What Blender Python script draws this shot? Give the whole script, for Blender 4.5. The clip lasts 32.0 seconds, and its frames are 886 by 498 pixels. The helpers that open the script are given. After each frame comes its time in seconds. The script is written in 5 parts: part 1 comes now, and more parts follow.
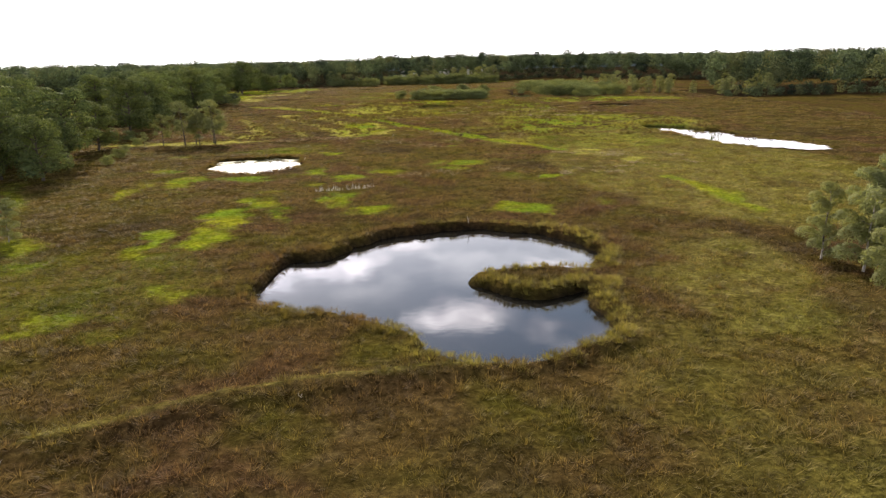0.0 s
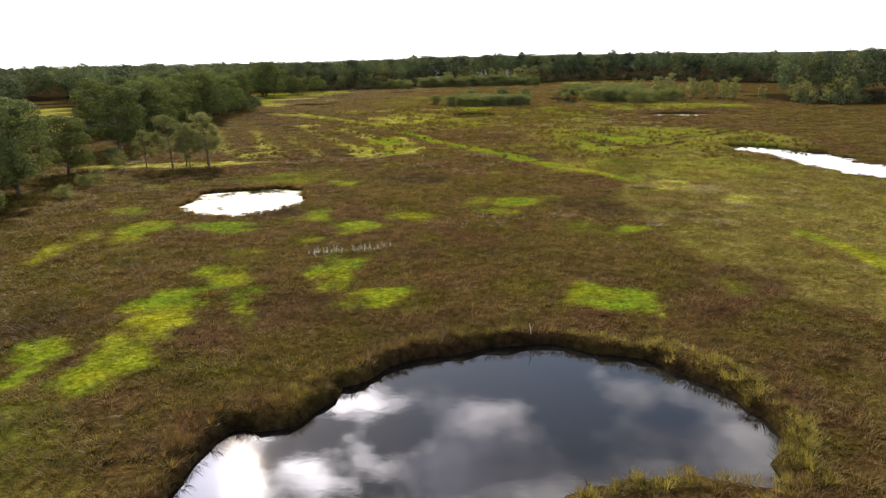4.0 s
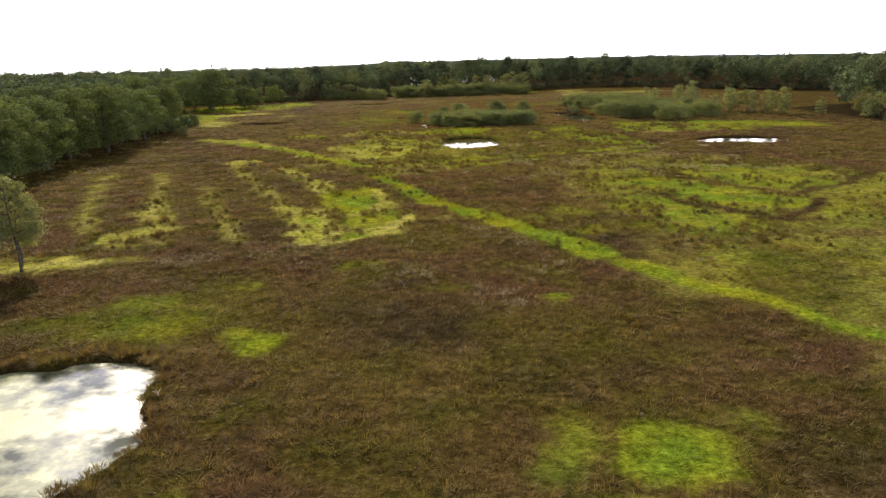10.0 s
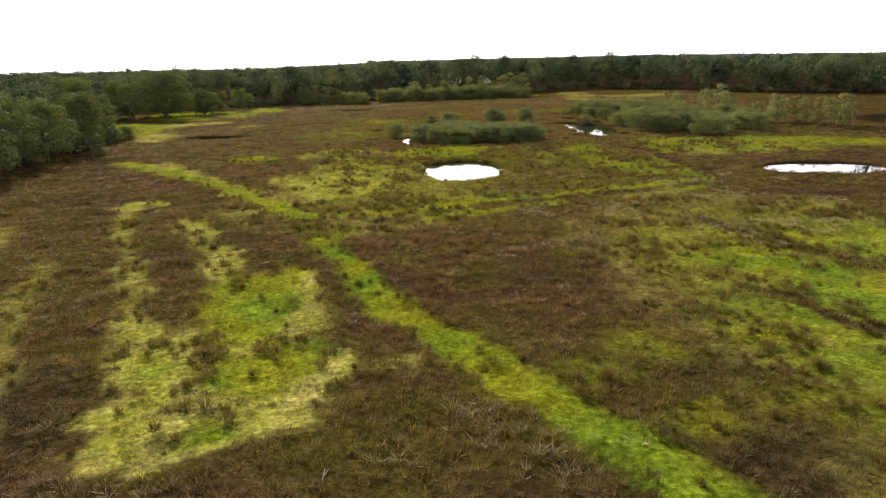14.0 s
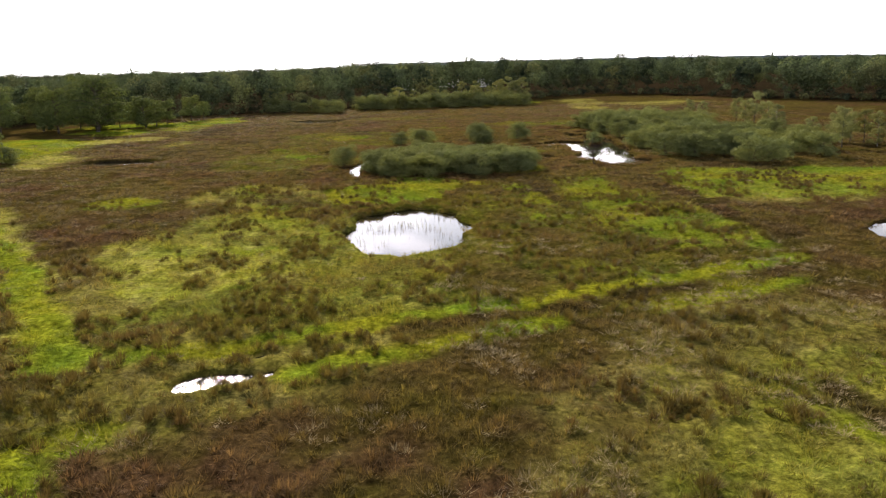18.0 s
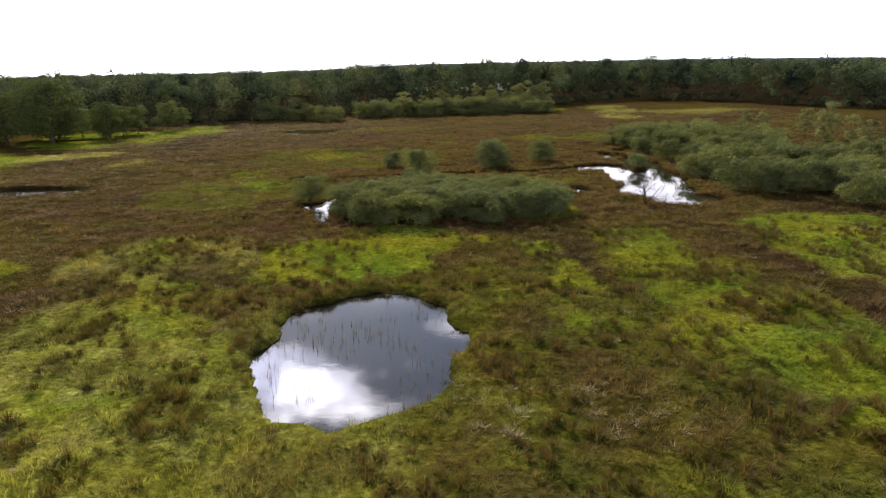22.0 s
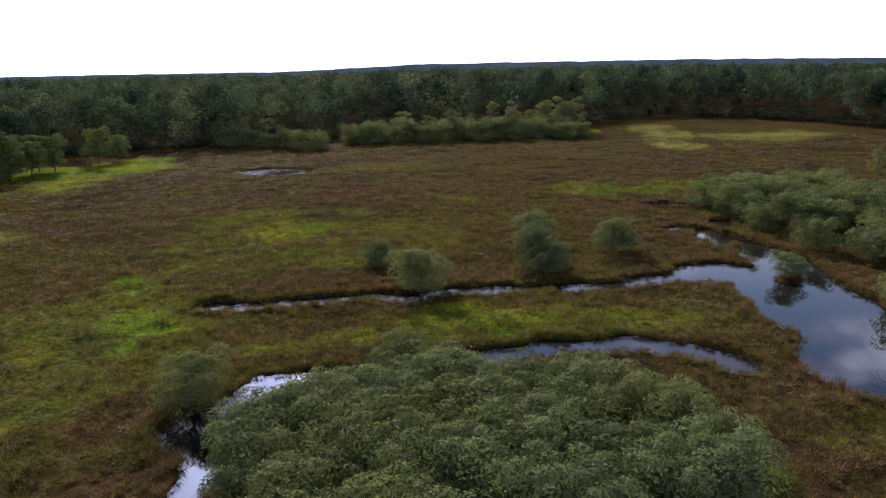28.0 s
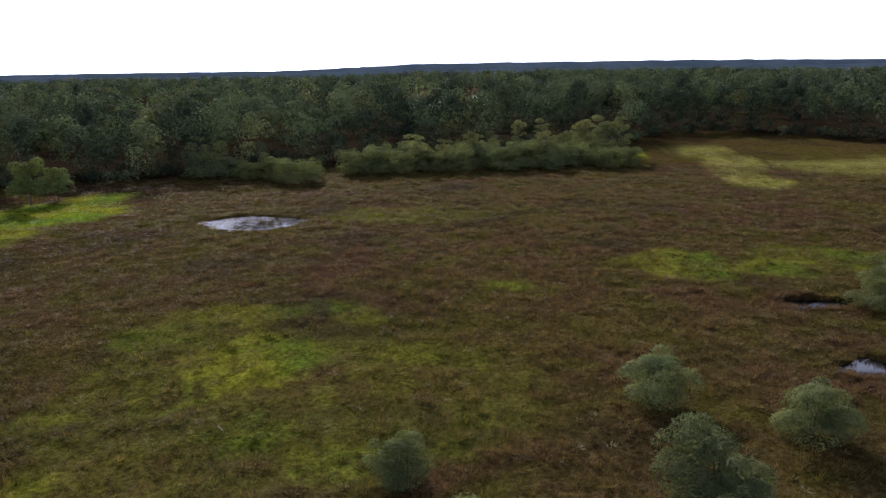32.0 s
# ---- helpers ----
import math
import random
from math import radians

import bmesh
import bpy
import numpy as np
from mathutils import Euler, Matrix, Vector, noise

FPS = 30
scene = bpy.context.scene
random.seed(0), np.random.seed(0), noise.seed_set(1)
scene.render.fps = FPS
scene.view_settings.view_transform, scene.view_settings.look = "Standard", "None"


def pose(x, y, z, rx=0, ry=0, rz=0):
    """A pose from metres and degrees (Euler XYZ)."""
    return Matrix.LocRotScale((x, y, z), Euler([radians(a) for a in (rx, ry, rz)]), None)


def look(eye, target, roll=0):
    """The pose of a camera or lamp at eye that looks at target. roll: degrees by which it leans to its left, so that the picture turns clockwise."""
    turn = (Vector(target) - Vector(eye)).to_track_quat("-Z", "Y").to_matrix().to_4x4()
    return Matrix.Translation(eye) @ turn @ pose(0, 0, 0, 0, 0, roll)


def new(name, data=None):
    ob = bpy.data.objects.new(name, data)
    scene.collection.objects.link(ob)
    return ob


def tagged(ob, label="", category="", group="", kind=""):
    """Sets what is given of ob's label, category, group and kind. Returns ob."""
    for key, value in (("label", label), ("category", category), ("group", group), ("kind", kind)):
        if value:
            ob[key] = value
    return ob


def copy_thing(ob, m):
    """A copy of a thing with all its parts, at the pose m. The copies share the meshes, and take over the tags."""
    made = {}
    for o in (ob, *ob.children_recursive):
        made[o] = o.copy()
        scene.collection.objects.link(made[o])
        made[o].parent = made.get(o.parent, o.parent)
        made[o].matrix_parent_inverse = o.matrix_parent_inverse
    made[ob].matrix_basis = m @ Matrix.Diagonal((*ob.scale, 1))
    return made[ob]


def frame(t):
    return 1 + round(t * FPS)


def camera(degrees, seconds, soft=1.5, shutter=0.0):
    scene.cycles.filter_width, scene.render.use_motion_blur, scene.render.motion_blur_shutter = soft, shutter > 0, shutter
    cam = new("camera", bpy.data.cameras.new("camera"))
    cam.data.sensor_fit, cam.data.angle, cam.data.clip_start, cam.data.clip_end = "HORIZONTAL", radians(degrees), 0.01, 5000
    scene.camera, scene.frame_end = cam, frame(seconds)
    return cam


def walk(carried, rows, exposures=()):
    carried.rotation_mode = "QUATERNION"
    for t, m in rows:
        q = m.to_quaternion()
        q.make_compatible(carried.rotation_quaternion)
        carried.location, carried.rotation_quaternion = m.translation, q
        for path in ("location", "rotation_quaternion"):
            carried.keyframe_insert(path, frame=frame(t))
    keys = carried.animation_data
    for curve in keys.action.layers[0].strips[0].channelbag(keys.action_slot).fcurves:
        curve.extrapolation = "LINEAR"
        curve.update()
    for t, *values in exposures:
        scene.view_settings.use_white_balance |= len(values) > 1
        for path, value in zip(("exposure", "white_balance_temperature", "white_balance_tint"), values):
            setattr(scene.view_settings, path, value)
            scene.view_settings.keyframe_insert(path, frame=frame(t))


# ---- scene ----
cam = camera(62.9, 32.0, 1.25)
PATH = [
    (0, (1.679, 2.23, 12.301), (1.638, 4.167, 11.803), -1.2),
    (1, (1.363, 7.045, 12.526), (1.286, 8.98, 12.026), -1.2),
    (2, (1.085, 12.984, 12.975), (0.972, 14.917, 12.475), -1.1),
    (3, (0.915, 18.865, 13.16), (0.784, 20.797, 12.66), -1.1),
    (3.5, (0.801, 22.02, 13.211), (0.667, 23.952, 12.711), -1.1),
    (5.5, (-0.71, 36.864, 13.129), (-0.835, 38.799, 12.636), -1.1),
    (6, (-0.989, 40.484, 13.308), (-1.113, 42.418, 12.815), -1.1),
    (7, (-1.876, 47.968, 13.672), (-1.985, 49.903, 13.177), -1.3),
    (8, (-2.901, 55.245, 13.823), (-2.994, 57.181, 13.328), -1.3),
    (9, (-3.959, 63.109, 13.976), (-4.036, 65.046, 13.483), -1.3),
    (10, (-4.96, 72.101, 14.252), (-5.022, 74.039, 13.762), -1.4),
    (11, (-5.477, 80.165, 14.34), (-5.528, 82.104, 13.851), -1.4),
    (12, (-5.367, 88.951, 14.662), (-5.417, 90.89, 14.173), -1.6),
    (13, (-4.886, 98.182, 14.564), (-4.939, 100.121, 14.077), -1.5),
    (14, (-4.179, 106.521, 14.751), (-4.226, 108.459, 14.258), -1.4),
    (14.5, (-3.775, 110.759, 14.745), (-3.817, 112.697, 14.253), -1.3),
    (16.5, (0.014, 130.133, 14.802), (-0.039, 132.071, 14.312), -1.4),
    (17, (0.86, 135.346, 14.842), (0.797, 137.284, 14.355), -1.4),
    (18, (1.839, 142.809, 14.965), (1.774, 144.747, 14.478), -1.4),
    (19, (2.413, 149.934, 15.19), (2.339, 151.872, 14.702), -1.4),
    (20, (2.952, 157.951, 15.33), (2.85, 159.888, 14.844), -1.4),
    (21, (3.357, 164.146, 15.244), (3.243, 166.083, 14.761), -1.3),
    (22, (3.325, 171.475, 15.273), (3.211, 173.413, 14.79), -1.2),
    (23, (2.785, 178.176, 15.414), (2.677, 180.114, 14.929), -1.2),
    (24, (1.771, 185.447, 15.514), (1.669, 187.385, 15.03), -1.3),
    (25, (0.386, 193.343, 16.107), (0.29, 195.281, 15.623), -1.4),
    (25.5, (-0.131, 197.154, 16.307), (-0.231, 199.092, 15.825), -1.5),
    (27.5, (0.532, 212.949, 18.36), (0.406, 214.885, 17.876), -1.2),
    (28, (-0.092, 216.769, 18.839), (-0.219, 218.705, 18.354), -1.1),
    (29, (-1.133, 224.483, 19.524), (-1.261, 226.419, 19.039), -1.1),
    (30, (-2.717, 233.27, 20.618), (-2.843, 235.206, 20.13), -1.0),
    (31, (-4.289, 240.953, 21.242), (-4.415, 242.888, 20.752), -0.9),
    (32, (-6.158, 249.492, 21.729), (-6.281, 251.428, 21.242), -0.9),
]
walk(cam, [(t, look(eye, target, roll)) for t, eye, target, roll in PATH],
     [(0, 0.78, 6900, 17), (14, 0.70, 6900, 17), (20, 0.62, 6750, 18), (24, 0.20, 6100, 19), (28, 0.12, 5600, 24), (32, 0.10, 5600, 24)])

# ---- sky and sun ----
SUN_UP, SUN_LEFT = radians(30.5), radians(21.5)
sun_way = Vector((-math.sin(SUN_LEFT) * math.cos(SUN_UP), math.cos(SUN_LEFT) * math.cos(SUN_UP), math.sin(SUN_UP)))
sun = new("sun", bpy.data.lights.new("sun", "SUN"))
sun.data.energy, sun.data.angle, sun.data.color = 5.0, radians(0.8), (1.0, 0.92, 0.78)
sun.matrix_world = look(sun_way * 500, (0, 0, 0))

world = bpy.data.worlds.new("world")
scene.world = world
world.use_nodes = True
wn, wl = world.node_tree.nodes, world.node_tree.links
sky = wn.new("ShaderNodeTexSky")
sky.sky_type, sky.sun_disc, sky.sun_elevation, sky.sun_rotation = "NISHITA", False, SUN_UP, -SUN_LEFT
sky.air_density, sky.dust_density, sky.ozone_density = 1.2, 0.4, 2.0


def wmath(op, a, b=None):
    n = wn.new("ShaderNodeMath")
    n.operation = op
    for i, v in enumerate((a, b)):
        if v is None:
            continue
        if isinstance(v, (int, float)):
            n.inputs[i].default_value = v
        else:
            wl.new(v, n.inputs[i])
    return n.outputs[0]


# broken cloud on a level sheet overhead
wdir = wn.new("ShaderNodeSeparateXYZ")
wl.new(wn.new("ShaderNodeTexCoord").outputs["Generated"], wdir.inputs[0])
lift = wmath("ADD", wmath("MAXIMUM", wdir.outputs["Z"], 0.0), 0.12)
flat = wn.new("ShaderNodeCombineXYZ")
wl.new(wmath("DIVIDE", wdir.outputs["X"], lift), flat.inputs[0])
wl.new(wmath("DIVIDE", wdir.outputs["Y"], lift), flat.inputs[1])
flat.inputs[2].default_value = 3.7
cloud = wn.new("ShaderNodeTexNoise")
cloud.inputs["Scale"].default_value, cloud.inputs["Detail"].default_value, cloud.inputs["Roughness"].default_value = 2.6, 5.0, 0.5
wl.new(flat.outputs[0], cloud.inputs["Vector"])
mask = wn.new("ShaderNodeMapRange")
mask.inputs["From Min"].default_value, mask.inputs["From Max"].default_value = 0.45, 0.60
wl.new(cloud.outputs[0], mask.inputs["Value"])
low = wn.new("ShaderNodeMapRange")
low.inputs["From Min"].default_value, low.inputs["From Max"].default_value = 0.13, 0.33
low.inputs["To Min"].default_value, low.inputs["To Max"].default_value = 1.0, 0.0
wl.new(wdir.outputs["Z"], low.inputs["Value"])
cover_mask = wmath("MAXIMUM", mask.outputs[0], low.outputs[0])
wmix = wn.new("ShaderNodeMix")
wmix.data_type = "RGBA"
wl.new(cover_mask, wmix.inputs["Factor"])
wl.new(sky.outputs[0], wmix.inputs["A"])
shade = wn.new("ShaderNodeTexNoise")
shade.inputs["Scale"].default_value, shade.inputs["Detail"].default_value = 3.1, 6.0
wl.new(flat.outputs[0], shade.inputs["Vector"])
thick = wn.new("ShaderNodeMapRange")
thick.inputs["From Min"].default_value, thick.inputs["From Max"].default_value = 0.45, 0.63
wl.new(shade.outputs[0], thick.inputs["Value"])
bright = wn.new("ShaderNodeMix")
bright.data_type = "RGBA"
wl.new(wmath("MAXIMUM", thick.outputs[0], low.outputs[0]), bright.inputs["Factor"])
bright.inputs["A"].default_value, bright.inputs["B"].default_value = (5.2, 5.5, 6.8, 1), (21.0, 21.4, 22.4, 1)
# clouds towards the sun shine brighter
toward = wn.new("ShaderNodeVectorMath")
toward.operation = "DOT_PRODUCT"
wl.new(wn["Texture Coordinate"].outputs["Generated"], toward.inputs[0])
toward.inputs[1].default_value = sun_way
near_sun = wmath("MAXIMUM", toward.outputs["Value"], 0.0)
glow = wmath("ADD", wmath("MULTIPLY", wmath("POWER", near_sun, 9.0), 1.7), wmath("MULTIPLY", wmath("POWER", near_sun, 70.0), 12.0))
lit = wn.new("ShaderNodeVectorMath")
lit.operation = "SCALE"
wl.new(bright.outputs["Result"], lit.inputs[0])
high = wn.new("ShaderNodeMapRange")
high.inputs["From Min"].default_value, high.inputs["From Max"].default_value = 0.38, 0.66
high.inputs["To Min"].default_value, high.inputs["To Max"].default_value = 1.0, 0.42
wl.new(wdir.outputs["Z"], high.inputs["Value"])
wl.new(wmath("ADD", glow, 0.85), lit.inputs["Scale"])
wl.new(lit.outputs[0], wmix.inputs["B"])
wl.new(wmix.outputs["Result"], wn["Background"].inputs["Color"])
wl.new(wmath("MULTIPLY", high.outputs[0], 0.098), wn["Background"].inputs["Strength"])

# ---- materials ----


class Nodes:
    def __init__(self, name, rough=0.9, spec=0.1):
        self.mat = bpy.data.materials.new(name)
        self.mat.use_nodes = True
        self.t = self.mat.node_tree
        self.bsdf = self.t.nodes["Principled BSDF"]
        self.bsdf.inputs["Roughness"].default_value = rough
        self.bsdf.inputs["Specular IOR Level"].default_value = spec

    def put(self, socket, v):
        if isinstance(v, (int, float, tuple)):
            socket.default_value = v if not isinstance(v, tuple) or len(v) == 4 or socket.type == "VECTOR" else (*v, 1)
        else:
            self.t.links.new(v, socket)

    def place(self):
        return self.t.nodes.new("ShaderNodeNewGeometry").outputs["Position"]

    def noise(self, scale, detail=3.0, rough=0.55, at=None):
        n = self.t.nodes.new("ShaderNodeTexNoise")
        n.inputs["Scale"].default_value, n.inputs["Detail"].default_value, n.inputs["Roughness"].default_value = scale, detail, rough
        self.t.links.new(at or self.place(), n.inputs["Vector"])
        return n.outputs[0]

    def span(self, v, lo, hi, a=0.0, b=1.0):
        n = self.t.nodes.new("ShaderNodeMapRange")
        self.put(n.inputs["Value"], v)
        for k, x in (("From Min", lo), ("From Max", hi), ("To Min", a), ("To Max", b)):
            self.put(n.inputs[k], x)
        return n.outputs[0]

    def mix(self, f, a, b, how="MIX"):
        n = self.t.nodes.new("ShaderNodeMix")
        n.data_type, n.blend_type = "RGBA", how
        self.put(n.inputs["Factor"], f), self.put(n.inputs["A"], a), self.put(n.inputs["B"], b)
        return n.outputs["Result"]

    def math(self, op, a, b=0.0):
        n = self.t.nodes.new("ShaderNodeMath")
        n.operation = op
        self.put(n.inputs[0], a), self.put(n.inputs[1], b)
        return n.outputs[0]

    def attr(self, name):
        n = self.t.nodes.new("ShaderNodeAttribute")
        n.attribute_name = name
        return n

    def bump(self, h, strength=0.5, dist=0.1):
        n = self.t.nodes.new("ShaderNodeBump")
        n.inputs["Strength"].default_value, n.inputs["Distance"].default_value = strength, dist
        self.put(n.inputs["Height"], h)
        self.t.links.new(n.outputs[0], self.bsdf.inputs["Normal"])

    def colour(self, c):
        self.put(self.bsdf.inputs["Base Color"], c)

    def translucent(self, c, part=0.35):
        tr = self.t.nodes.new("ShaderNodeBsdfTranslucent")
        self.put(tr.inputs["Color"], c)
        m = self.t.nodes.new("ShaderNodeMixShader")
        m.inputs[0].default_value = part
        self.t.links.new(self.bsdf.outputs[0], m.inputs[1])
        self.t.links.new(tr.outputs[0], m.inputs[2])
        self.t.links.new(m.outputs[0], self.t.nodes["Material Output"].inputs["Surface"])


def sward(n, fine, litter_shade=1.0):
    """Colour of the bog's plant cover: brown moor grass, bright green fen, straw, dark peat."""
    big, mid = n.noise(0.035, 3.0), n.noise(0.2, 4.0)
    heath = n.mix(n.span(big, 0.40, 0.60), (0.136, 0.081, 0.037), (0.148, 0.108, 0.030))
    heath = n.mix(n.span(mid, 0.42, 0.66), heath, (0.122, 0.106, 0.021))
    heath = n.mix(n.span(n.noise(0.06, 3.0), 0.54, 0.70), heath, (0.082, 0.060, 0.026))
    heath = n.mix(n.span(n.noise(0.5, 4.0), 0.60, 0.82), heath, (0.22, 0.165, 0.075))
    # darkens moor ground: dead grass and peat, with shade between blades painted in
    heath = n.mix(1.0, heath, (litter_shade, litter_shade, litter_shade), "MULTIPLY")
    c = n.attr("cover")
    sep = n.t.nodes.new("ShaderNodeSeparateColor")
    n.t.links.new(c.outputs["Color"], sep.inputs[0])
    lime = n.mix(n.span(n.noise(0.13, 3.0), 0.38, 0.62), (0.212, 0.222, 0.015), (0.122, 0.192, 0.014))
    straw = n.mix(n.span(n.noise(0.4, 4.0), 0.4, 0.65), (0.27, 0.28, 0.040), (0.37, 0.34, 0.10))
    out = n.mix(sep.outputs["Green"], heath, straw)
    out = n.mix(sep.outputs["Red"], out, lime)
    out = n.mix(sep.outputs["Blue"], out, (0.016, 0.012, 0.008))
    out = n.mix(1.0, out, n.span(n.noise(0.75, 3.0, 0.6), 0.33, 0.67, 0.76, 1.2), "MULTIPLY")
    out = n.mix(1.0, out, n.span(n.noise(2.4, 3.0, 0.6), 0.33, 0.67, 0.72, 1.26), "MULTIPLY")
    return n.mix(1.0, out, n.span(fine(c), 0.0, 1.0, 0.46, 1.5), "MULTIPLY")


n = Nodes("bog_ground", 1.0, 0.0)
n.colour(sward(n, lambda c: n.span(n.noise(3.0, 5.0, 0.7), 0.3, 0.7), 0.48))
n.bump(n.noise(4.0, 5.0, 0.7), 1.0, 0.3)
GROUND = n.mat

n = Nodes("grass_blades", 0.75, 0.15)
blade_colour = sward(n, lambda c: c.outputs["Alpha"])
n.colour(blade_colour)
n.translucent(n.mix(1.0, blade_colour, (1.25, 1.15, 0.8), "MULTIPLY"), 0.4)
GRASS = n.mat

n = Nodes("bleached_blades", 0.7, 0.2)
n.colour(n.mix(n.noise(0.9, 3.0), (0.22, 0.165, 0.075), (0.36, 0.29, 0.15)))
BLEACHED = n.mat
n = Nodes("pale_stems", 0.7, 0.2)
n.colour(n.mix(n.noise(5.0, 3.0), (0.5, 0.46, 0.40), (0.72, 0.69, 0.63)))
PALE_STEMS = n.mat


def foliage(name, a, b, part=0.35):
    n = Nodes(name, 0.85, 0.03)
    g = n.t.nodes.new("ShaderNodeNewGeometry")
    o = n.t.nodes.new("ShaderNodeObjectInfo")
    c = n.mix(g.outputs["Random Per Island"], a, b)
    c = n.mix(n.span(n.noise(0.12, 2.0), 0.4, 0.62), c, n.mix(1.0, c, (1.15, 1.06, 0.85), "MULTIPLY"))
    c = n.mix(1.0, c, n.span(o.outputs["Random"], 0.0, 1.0, 0.78, 1.2), "MULTIPLY")
    n.colour(c)
    n.translucent(n.mix(1.0, c, (1.35, 1.35, 0.7), "MULTIPLY"), part)
    return n.mat


OAK = foliage("oak_leaves", (0.044, 0.066, 0.034), (0.148, 0.184, 0.066), 0.25)
ORCHARD = foliage("fruit_tree_leaves", (0.070, 0.098, 0.042), (0.165, 0.200, 0.075), 0.3)


def woodland():
    n = Nodes("woodland_leaves", 0.9, 0.02)
    t = n.attr("cover")
    sep = n.t.nodes.new("ShaderNodeSeparateColor")
    n.t.links.new(t.outputs["Color"], sep.inputs[0])
    c = n.mix(sep.outputs["Red"], (0.032, 0.048, 0.036), (0.098, 0.124, 0.064))
    c = n.mix(n.span(sep.outputs["Green"], 0.8, 1.0), c, (0.150, 0.155, 0.070))
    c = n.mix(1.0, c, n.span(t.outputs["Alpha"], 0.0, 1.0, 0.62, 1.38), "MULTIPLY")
    c = n.mix(1.0, c, n.span(sep.outputs["Red"], 0.0, 1.0, 0.8, 1.12), "MULTIPLY")
    n.colour(c)
    n.translucent(n.mix(1.0, c, (1.3, 1.35, 0.75), "MULTIPLY"), 0.24)
    return n.mat


WOODS = woodland()
BIRCH = foliage("birch_leaves", (0.132, 0.150, 0.074), (0.205, 0.220, 0.115), 0.45)
WILLOW = foliage("willow_leaves", (0.099, 0.122, 0.054), (0.168, 0.194, 0.088), 0.32)

n = Nodes("bark", 0.9, 0.1)
n.colour(n.mix(n.span(n.noise(3.0, 4.0), 0.35, 0.65), (0.045, 0.036, 0.028), (0.11, 0.095, 0.075)))
n.bump(n.noise(9.0, 4.0), 0.6, 0.05)
BARK = n.mat
n = Nodes("birch_bark", 0.8, 0.15)
n.colour(n.mix(n.span(n.noise(2.2, 3.0), 0.5, 0.6), (0.30, 0.27, 0.23), (0.05, 0.045, 0.04)))
BIRCH_BARK = n.mat
n = Nodes("twigs", 0.9, 0.1)
n.colour(n.mix(n.noise(4.0), (0.035, 0.026, 0.022), (0.075, 0.058, 0.05)))
TWIGS = n.mat

n = Nodes("pond_water", 0.035, 0.5)
n.colour((0.010, 0.010, 0.009))
n.bsdf.inputs["IOR"].default_value = 1.45
n.bump(n.noise(1.3, 3.0), 0.035, 0.05)
WATER = n.mat

n = Nodes("rippled_water", 0.12, 0.5)
n.colour((0.014, 0.013, 0.010))
n.bsdf.inputs["IOR"].default_value = 1.45
n.bump(n.noise(2.5, 3.0), 0.7, 0.06)
RIPPLES = n.mat

n = Nodes("scummy_water", 0.12, 0.15)
scum = n.span(n.noise(0.35, 5.0, 0.6), 0.40, 0.55)
n.colour(n.mix(scum, (0.05, 0.055, 0.03), n.mix(n.noise(0.9, 4.0), (0.26, 0.29, 0.12), (0.42, 0.42, 0.28))))
n.put(n.bsdf.inputs["Roughness"], n.span(scum, 0.0, 1.0, 0.06, 0.32))
n.bump(n.noise(2.0, 3.0), 0.06, 0.05)
SCUM = n.mat

# blue-grey haze of distance painted into the far woods' colour
n = Nodes("hazy_far_land", 1.0, 0.0)
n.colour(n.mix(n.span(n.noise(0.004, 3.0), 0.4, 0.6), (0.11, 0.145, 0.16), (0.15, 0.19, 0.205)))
FAR_HAZE = n.mat

# ---- plan of the bog: fields over the ground ----


def hashed(i, j, seed):
    h = (i * 374761393 + j * 668265263 + seed * 974634777) & 0xFFFFFFFF
    h = ((h ^ (h >> 13)) * 1274126177) & 0xFFFFFFFF
    return ((h ^ (h >> 16)) & 0xFFFF) / 65535.0


def rough_field(x, y, size, seed, octaves=3):
    """Smooth noise from -1 to 1."""
    out, amp, total = np.zeros_like(x), 1.0, 0.0
    for o in range(octaves):
        u, v = x / size, y / size
        i, j = np.floor(u).astype(np.int64), np.floor(v).astype(np.int64)
        f, g = u - i, v - j
        f, g = f * f * (3 - 2 * f), g * g * (3 - 2 * g)
        a, b = hashed(i, j, seed + o), hashed(i + 1, j, seed + o)
        c, d = hashed(i, j + 1, seed + o), hashed(i + 1, j + 1, seed + o)
        out += amp * (a + (b - a) * f + (c - a) * g + (a - b - c + d) * f * g)
        total, amp, size = total + amp, amp * 0.5, size * 0.5
    return 2 * out / total - 1


def smooth(v, lo, hi):
    t = np.clip((v - lo) / (hi - lo), 0, 1)
    return t * t * (3 - 2 * t)


def oval(x, y, cx, cy, rx, ry, turn=0.0):
    """About the distance inside an oval, in metres."""
    c, s = math.cos(radians(turn)), math.sin(radians(turn))
    u, v = (x - cx) * c + (y - cy) * s, -(x - cx) * s + (y - cy) * c
    return (1 - np.sqrt((u / rx) ** 2 + (v / ry) ** 2)) * min(rx, ry)


def oblong(x, y, cx, cy, rx, ry, turn=0.0):
    """About the distance inside a turned rectangle, in metres."""
    c, s = math.cos(radians(turn)), math.sin(radians(turn))
    u, v = (x - cx) * c + (y - cy) * s, -(x - cx) * s + (y - cy) * c
    return np.minimum(rx - np.abs(u), ry - np.abs(v))


def strip(x, y, width, *ends):
    """About the distance inside a band of that half width along a line of points."""
    out = np.full_like(x, -1e3)
    for (ax, ay), (bx, by) in zip(ends, ends[1:]):
        dx, dy = bx - ax, by - ay
        t = np.clip(((x - ax) * dx + (y - ay) * dy) / (dx * dx + dy * dy), 0, 1)
        out = np.maximum(out, width - np.hypot(x - ax - t * dx, y - ay - t * dy))
    return out


